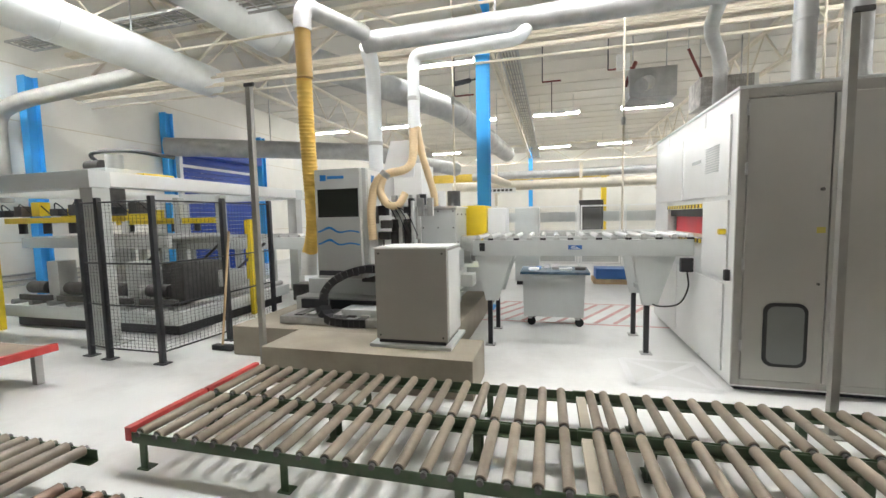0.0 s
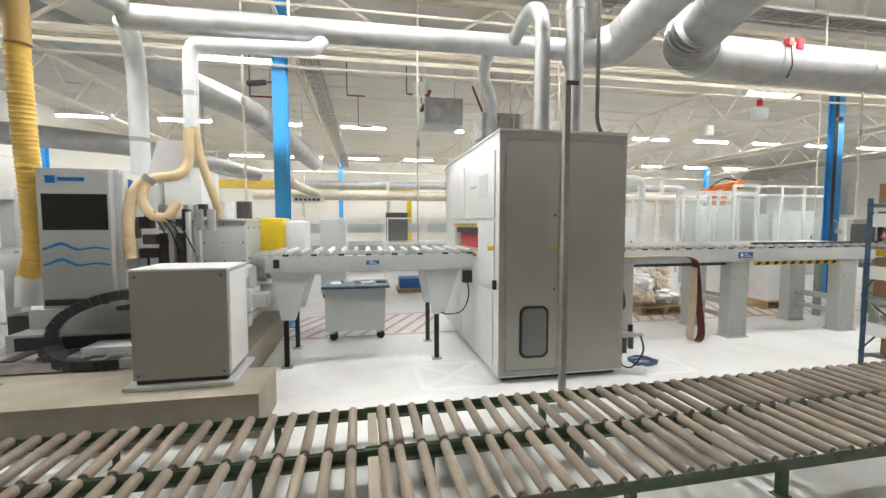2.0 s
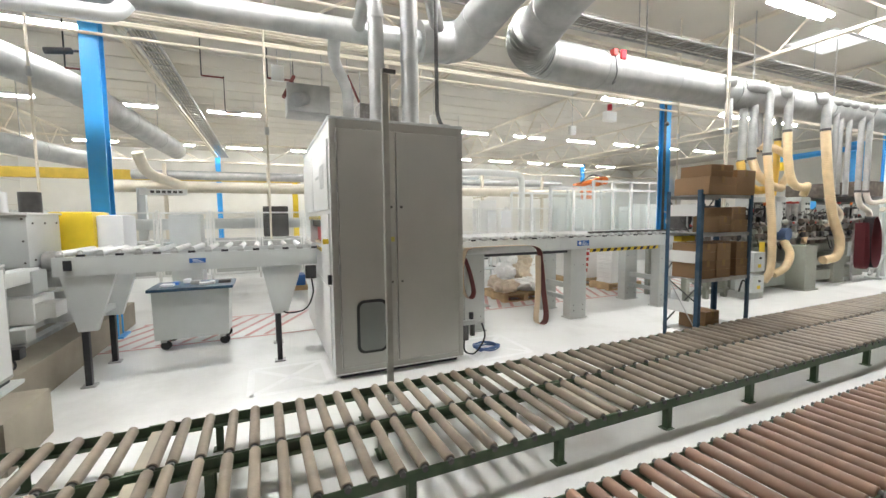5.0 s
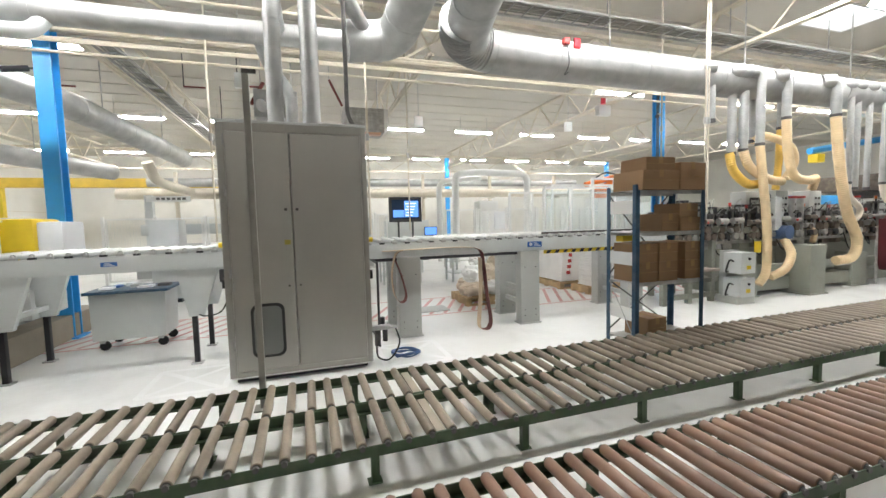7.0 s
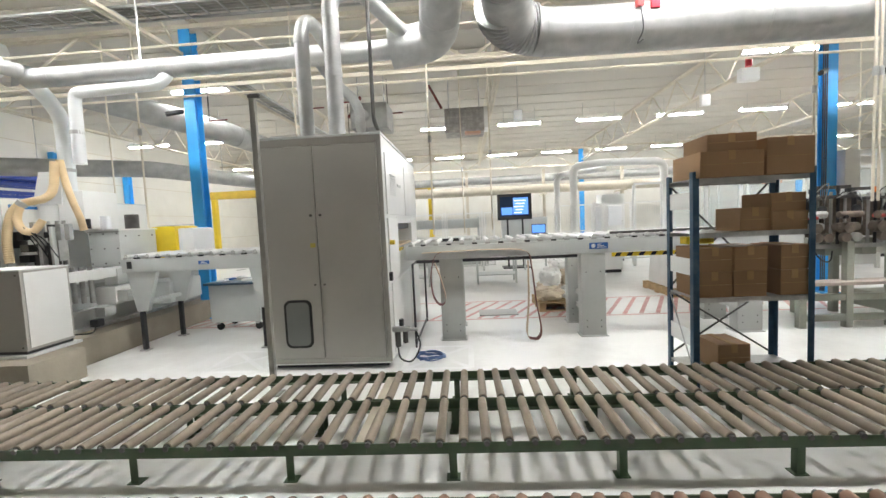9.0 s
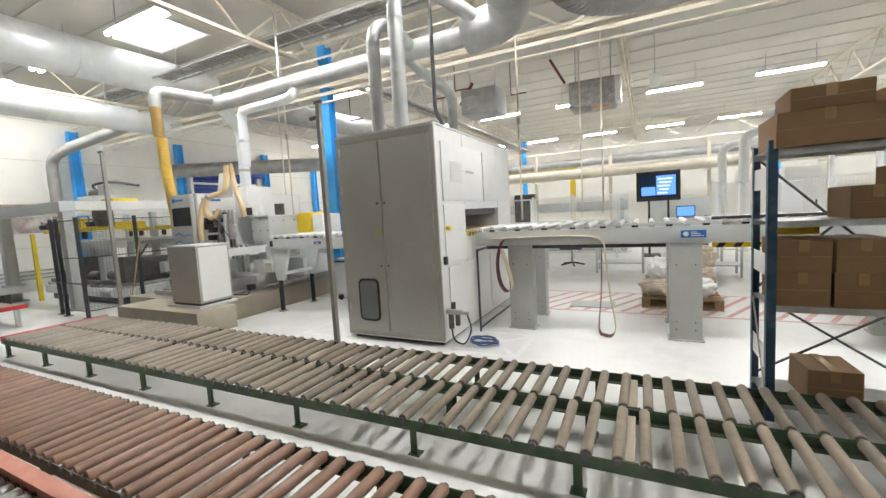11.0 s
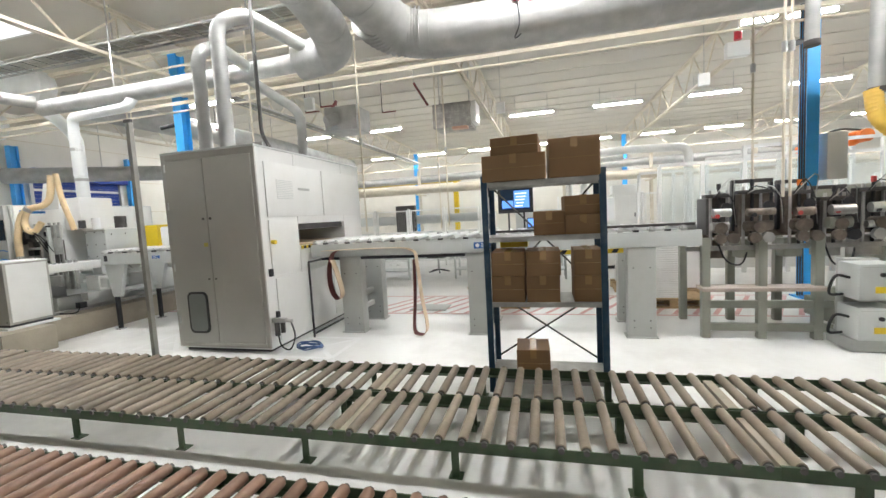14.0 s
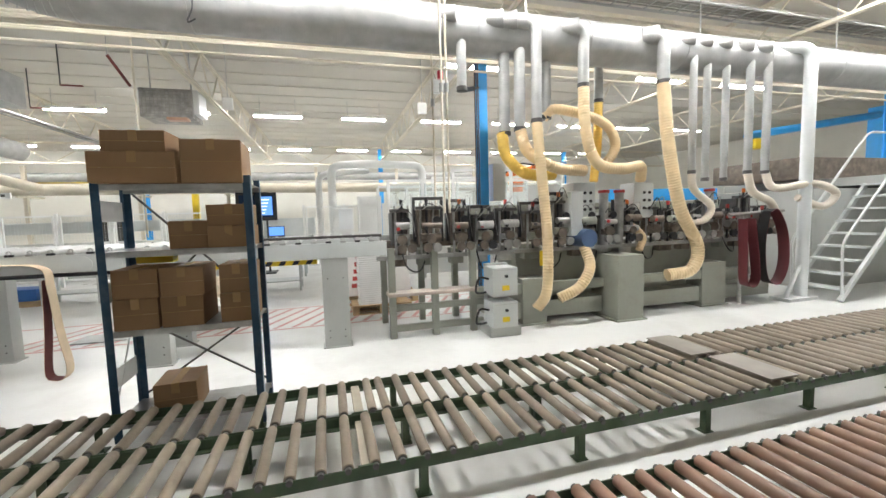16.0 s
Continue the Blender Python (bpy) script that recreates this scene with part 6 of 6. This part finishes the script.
# storage machine behind the fence
th = thing("panel_saw", (1.0, 13.6, 0), "long grey panel machine behind the white guard", "machine")
part("bed", BX(-2.4, 12.8, 0.0, 4.2, 14.4, 0.95, 0.03), GREY, th)
part("beam", BX(-2.4, 13.3, 1.25, 4.2, 13.7, 1.55, 0.03), LIGHTGREY, th)
part("sign", BX(-2.2, 13.25, 2.2, -1.1, 13.3, 2.36), WHITE, th, "white machine name board")
bm = bmesh.new()
for k in range(6):
    box(bm, -1.95 + 0.13 * k, 13.24, 2.25, -1.86 + 0.13 * k, 13.249, 2.32)
part("sign_letters", bm, DARKSTEEL, th, smooth=False)
part("upright", BX(-2.3, 13.4, 0.95, -2.1, 13.6, 2.4), LIGHTGREY, th)
part("upright", BX(3.9, 13.4, 0.95, 4.1, 13.6, 1.6), LIGHTGREY, th)
part("carriage", BX(0.8, 13.1, 1.0, 1.5, 13.3, 1.9, 0.05), DARKSTEEL, th)
for i, (x, y, w, h, mt) in enumerate(((-2.9, 8.6, 0.9, 1.7, LIGHTGREY), (-0.5, 9.0, 0.5, 1.62, LIGHTGREY), (7.2, 10.4, 0.5, 1.7, WHITE), (8.1, 12.9, 0.7, 2.1, WHITE), (13.2, 10.5, 0.9, 1.9, WHITE), (15, 11.5, 1.4, 1.7, GREY), (5.6, 14.6, 1.6, 1.5, LIGHTGREY), (16.8, 13.8, 2.0, 1.9, LIGHTGREY))):
    c = thing("machine_cabinet", (x, y, 0), "plain pale control cabinet among the machines", "cabinet", "far cabinets")
    part("body", BX(x - w / 2, y - 0.25, 0.08, x + w / 2, y + 0.25, h, 0.015), mt, c)
    part("plinth", BX(x - w / 2 + 0.03, y - 0.22, 0, x + w / 2 - 0.03, y + 0.22, 0.08), BLACK, c)
    part("door", BX(x - w / 2 + 0.04, y - 0.262, 0.14, x + w / 2 - 0.04, y - 0.25, h - 0.06, 0.004), mt, c)
    part("handle", BX(x + w / 2 - 0.12, y - 0.285, h * 0.55, x + w / 2 - 0.09, y - 0.262, h * 0.55 + 0.12), BLACK, c)
solid("paper_notice", BX(7.1, 10.1, 1.2, 7.42, 10.13, 1.68), PAPER, "white notice sheet taped to a cabinet door", "notice")
bb = thing("back_bench", (0.6, 8.9, 0), "blue storage crate bench in the aisle behind", "bench")
part("crate", BX(0.9, 9.1, 0.1, 1.6, 9.6, 0.32, 0.02), LABELBLUE, bb)
part("pallet", BX(0.85, 9.05, 0, 1.65, 9.65, 0.1, 0.01), WOOD, bb)
# monitor on a stand and laptop
tv = thing("wall_monitor", (5.0, 12.0, 0), "black monitor on a tall stand, showing a blue screen", "monitor")
part("bezel", BX(4.48, 11.98, 1.45, 5.5, 12.06, 2.22, 0.015), BLACK, tv)
part("screen", BX(4.56, 11.972, 1.55, 5.42, 11.979, 2.14), mat("screen_dark", (0.02, 0.04, 0.09), 0.15), tv)
part("picture", BX(4.95, 11.966, 1.6, 5.39, 11.971, 2.1), SCREEN, tv, "bright blue picture", smooth=False)
part("picture", BX(4.6, 11.966, 1.6, 4.93, 11.971, 1.82), SCREEN, tv, smooth=False)
for k in range(5):
    part("text_bar", BX(4.98 + 0.04 * (k % 2), 11.962, 1.64 + 0.09 * k, 5.2 + 0.03 * k, 11.9655, 1.67 + 0.09 * k), SCREENWHITE, tv, smooth=False)
part("stand", BX(4.75, 12.06, 0, 4.8, 12.1, 1.6), BLACK, tv)
part("stand", BX(5.2, 12.06, 0, 5.25, 12.1, 1.6), BLACK, tv)
part("foot", BX(4.6, 11.8, 0, 5.4, 12.4, 0.03), BLACK, tv)
dk = thing("operator_desk", (5.6, 11.2, 0), "small operator desk behind the conveyor", "desk")
part("top", BX(5.1, 10.8, 0.98, 6.3, 11.5, 1.02), LIGHTGREY, dk)
for x in (5.15, 6.2):
    for y in (10.85, 11.4):
        part("leg", BX(x, y, 0, x + 0.05, y + 0.05, 0.98), LIGHTGREY, dk)
lp = thing("laptop", (5.6, 11.1, 1.02), "open laptop with a pale blue screen on the desk", "laptop")
part("base", BX(5.35, 10.95, 1.02, 5.75, 11.2, 1.04, 0.004), DARKSTEEL, lp)
part("screen", BX(5.35, 11.2, 1.04, 5.75, 11.215, 1.3, 0.003), mat("laptop_dark", (0.03, 0.03, 0.03), 0.3), lp)
part("picture", BX(5.37, 11.194, 1.06, 5.73, 11.199, 1.28), SCREEN, lp, smooth=False)

# heaters hung from the roof
HEAT = mat("dusty_heater", (0.40, 0.38, 0.36), 0.6, 0.2, var=0.35, scale=7)


def unit_heater(x, y, z):
    th = thing("unit_heater", (x, y, z), "galvanised unit heater with a mesh grille, hung from the roof", "heater", "unit heaters")
    part("casing", BX(x, y, z, x + 1.0, y + 0.8, z + 0.6, 0.02), HEAT, th)
    part("grille", mesh_grid(bmesh.new(), (x + 0.06, y - 0.01, z + 0.06), (0.88, 0, 0), (0, 0, 0.48), 12, 7, 0.005), POLE, th, smooth=False)
    part("outlet", BX(x + 1.0, y + 0.1, z + 0.1, x + 1.12, y + 0.7, z + 0.62, 0.01), WHITE, th)
    for dx in (0.1, 0.9):
        part("hanger", TB([(x + dx, y + 0.4, z + 0.58), (x + dx, y + 0.4, 5.28)], 0.015, 6), STEEL, th)
    part("drip_lip", BX(x + 0.5, y - 0.03, z - 0.06, x + 0.9, y + 0.2, z, 0.01), mat("copper", (0.6, 0.35, 0.25), 0.4), th)


unit_heater(3.1, 10.2, 3.75)
th = thing("sprinkler_pipe", (2.6, 9.8, 4.5), "short dark red pipe slanting under the roof", "pipe", "red pipes")
part("pipe", TB([(2.75, 9.85, 4.85), (3.05, 10.0, 4.3)], 0.03, 8), DARKRED, th)
part("rod", TB([(2.75, 9.85, 4.8), (2.75, 9.85, 5.29)], 0.01, 6), STEEL, th)
for x, y, z in ((1.0, 8.3, 4.1), (0.0, 12.4, 4.35), (-0.2, 9.6, 4.4), (1.6, 10.5, 4.4), (-1.9, 8.3, 3.9)):
    th = thing("sprinkler_pipe", (x, y, z), "short dark red pipe under the roof", "pipe", "red pipes")
    part("pipe", TB([(x, y, z), (x + 0.4, y, z)], 0.018, 8), DARKRED, th)
    part("drop", TB([(x, y, z), (x, y, 5.28)], 0.012, 6), BLACK, th)
# hanging drops
for x, y, z0 in ((0.93, 6.05, 1.25), (-1.3, 5.6, 1.6), (4.05, 7.5, 1.3), (8.35, 5.6, 1.6), (3.05, 5.9, 1.3), (8.2, 4.6, 1.5), (8.26, 4.6, 1.5), (-3.4, 7.4, 0.5), (12.0, 9.0, 1.8), (3.5, 9.0, 1.2)):
    th = thing("drop_conduit", (x, y, z0), "thin pale conduit dropping from the roof", "conduit", "drop conduits")
    part("conduit", TB([(x, y, z0), (x, y, 5.28)], 0.014, 8), CREAM, th)
    part("joint", TB([(x, y, z0 + 1.4), (x, y, z0 + 1.5)], 0.028, 8), STEEL, th)
for x, y in ((1.15, 7.6), (4.9, 9.8), (9.1, 9.5)):
    th = thing("junction_box", (x, y, 4.0), "small white box on a hanging rod", "box", "hanging boxes")
    part("box", BX(x - 0.1, y - 0.05, 3.85, x + 0.1, y + 0.05, 4.1, 0.01), WHITE, th)
    part("rod", TB([(x, y, 4.1), (x, y, 5.28)], 0.008, 6), STEEL, th)
th = thing("exit_sign", (9.2, 8.2, 4.0), "red beacon and white box on the truss", "sign")
part("beacon", TB([(9.2, 8.2, 4.25), (9.2, 8.2, 4.4)], 0.06, 12), REDGLOW, th)
part("body", BX(9.0, 8.1, 3.95, 9.35, 8.25, 4.2, 0.02), WHITE, th)
part("rod", TB([(9.2, 8.2, 4.4), (9.2, 8.2, 5.28)], 0.01, 6), STEEL, th)
for x, y in ((-1.22, 6.55), (9.36, 6.65)):
    th = thing("security_camera", (x, y, 3.6), "small dark camera on a bracket at the column", "camera", "column cameras")
    part("body", TB([(x - 0.22, y - 0.18, 3.52), (x - 0.02, y - 0.02, 3.6)], 0.04, 10), BLACK, th)
    part("bracket", TB([(x - 0.02, y - 0.02, 3.6), (x + 0.12, y + 0.1, 3.66)], 0.015, 8), DARKSTEEL, th)
for x in (-1.1, 9.56):
    th = thing("outlet_box", (x, 6.35 if x < 0 else 6.72, 1.3), "white outlet with a bent conduit on the blue column", "outlet", "column outlets")
    yo = 6.33 if x < 0 else 6.7
    part("box", BX(x - 0.02, yo, 1.32, x + 0.1, yo + 0.06, 1.42, 0.008), WHITE, th)
    part("conduit", TB(rounded([(x + 0.04, yo + 0.03, 1.42), (x + 0.04, yo + 0.03, 1.56), (x - 0.1, yo + 0.03, 1.6)], 0.05), 0.012, 8), WHITE, th)
solid("column_panel", BX(9.68, 6.65, 1.7, 9.92, 6.85, 2.35, 0.02), WHITE, "pale cabinet mounted beside the blue column", "cabinet")
bm = bmesh.new()
for k in range(3):
    tube(bm, [(9.4 + 0.03 * k, 6.74, 0.05), (9.4 + 0.03 * k, 6.74, 4.6)], 0.01, 6)
solid("column_cable", bm, DARKSTEEL, "dark cables clipped to the column", "cable", kind="stuff")

# pallets, sacks and bags
def pallet(x, y, w=1.2, d=0.8):
    th = thing("pallet", (x + w / 2, y + d / 2, 0), "wooden pallet on the floor", "pallet", "pallets")
    for k in range(5):
        yy = y + (d - 0.12) * k / 4
        part("deck_board", BX(x, yy, 0.12, x + w, yy + 0.12, 0.142, 0.002), WOOD, th)
    for k in range(3):
        xx = x + (w - 0.1) * k / 2
        part("bearer", BX(xx, y, 0.022, xx + 0.1, y + d, 0.12, 0.003), WOOD, th)
    for k in range(3):
        yy = y + (d - 0.1) * k / 2
        part("base_board", BX(x, yy, 0, x + w, yy + 0.1, 0.022), WOOD, th)


def sack(x, y, z, s, mt, tilt=0.0, label="crumpled paper sack with glue granulate"):
    bm = bmesh.new()
    bmesh.ops.create_uvsphere(bm, u_segments=36, v_segments=22, radius=1)
    for v in bm.verts:
        n = noise.noise(v.co * 2.2 + Vector((x, y, z)) * 3) * 0.34 + noise.noise(v.co * 5 + Vector((y, x, z))) * 0.22 + noise.noise(v.co * 11 + Vector((z, x, y))) * 0.1
        c = v.co * (1 + n)
        for k in range(3):
            c[k] = math.copysign(abs(c[k]) ** 0.75, c[k])
        v.co = Vector((c.x * s[0], c.y * s[1], max(c.z, -0.93) * s[2]))
    bmesh.ops.rotate(bm, matrix=Matrix.Rotation(tilt, 3, "Z"), verts=bm.verts)
    lo = min(v.co.z for v in bm.verts)
    bmesh.ops.translate(bm, vec=(x, y, z - lo), verts=bm.verts)
    solid("sack", bm, mt, label, "sack", group="sacks on the pallet")


pallet(4.65, 6.05, 0.95, 0.8)
for i, (x, y, z, s) in enumerate(((4.85, 6.3, 0.143, (0.22, 0.2, 0.12)), (5.3, 6.3, 0.143, (0.22, 0.22, 0.13)), (4.9, 6.6, 0.143, (0.24, 0.2, 0.14)), (5.35, 6.6, 0.143, (0.2, 0.2, 0.2)), (4.9, 6.4, 0.38, (0.18, 0.2, 0.14)), (5.2, 6.45, 0.37, (0.17, 0.18, 0.15)), (5.45, 6.6, 0.5, (0.1, 0.14, 0.15)), (5.05, 6.5, 0.62, (0.15, 0.14, 0.1)))):
    sack(x, y, z, s, (BAG, WHITEBAG)[i % 3 == 1], i * 0.7)
pallet(7.0, 6.8, 1.3, 1.1)
bm = BX(7.05, 6.85, 0.143, 8.2, 7.8, 0.95, 0.06)
for v in bm.verts:
    k = (v.co.z - 0.143) / 0.8
    v.co.x = 7.6 + (v.co.x - 7.6) * (1 - 0.12 * k)
big = solid("bulk_bag", bm, WHITEBAG, "big white wrapped bag with red lettering on a pallet", "bag")
for k in range(5):
    part("print_bar", BX(7.18 + 0.02 * k, 6.835, 0.3 + 0.12 * k, 7.27 + 0.015 * k, 6.845, 0.37 + 0.12 * k), RED, big, "red printed bar, unreadable", smooth=False)
pallet(7.15, 6.1, 0.9, 0.55)
sk = thing("board_stack", (7.5, 6.35, 0.143), "stack of pale board strips on a pallet", "stack")
for k in range(24):
    part("board", BX(7.25 + 0.01 * (k % 3), 6.15, 0.143 + k * 0.032, 7.75 + 0.01 * (k % 2), 6.55, 0.17 + k * 0.032), WHITEBAG, sk, smooth=False)
solid("floor_mat", BX(3.7, 5.9, 0, 4.3, 6.3, 0.015, 0.004), GREY, "grey rubber mat on the floor", "mat")
ch = thing("office_chair", (3.1, 10.0, 0), "dark office chair on castors in the aisle", "chair")
part("seat", BX(2.85, 9.75, 0.42, 3.35, 10.25, 0.5, 0.03), BLACK, ch)
part("backrest", BX(2.87, 10.2, 0.6, 3.33, 10.27, 1.05, 0.03), BLACK, ch)
part("column", TB([(3.1, 10, 0.1), (3.1, 10, 0.42)], 0.03), STEEL, ch)
for k in range(5):
    a = k * 1.2566
    part("star_leg", TB([(3.1, 10, 0.1), (3.1 + 0.28 * math.cos(a), 10 + 0.28 * math.sin(a), 0.05)], 0.02, 6), BLACK, ch)
for i, (x, y) in enumerate(((2.2, 9.2), (4.2, 9.3), (5.8, 9.0))):
    c = thing("work_table", (x, y, 0), "pale work table in the rear aisle", "table", "rear tables")
    part("top", BX(x - 0.5, y - 0.3, 0.72, x + 0.5, y + 0.3, 0.76, 0.006), LIGHTGREY, c)
    for dx in (-0.46, 0.42):
        for dy in (-0.26, 0.22):
            part("leg", BX(x + dx, y + dy, 0, x + dx + 0.04, y + dy + 0.04, 0.72), LIGHTGREY, c)
    part("lower_shelf", BX(x - 0.46, y - 0.26, 0.2, x + 0.46, y + 0.26, 0.22), LIGHTGREY, c)
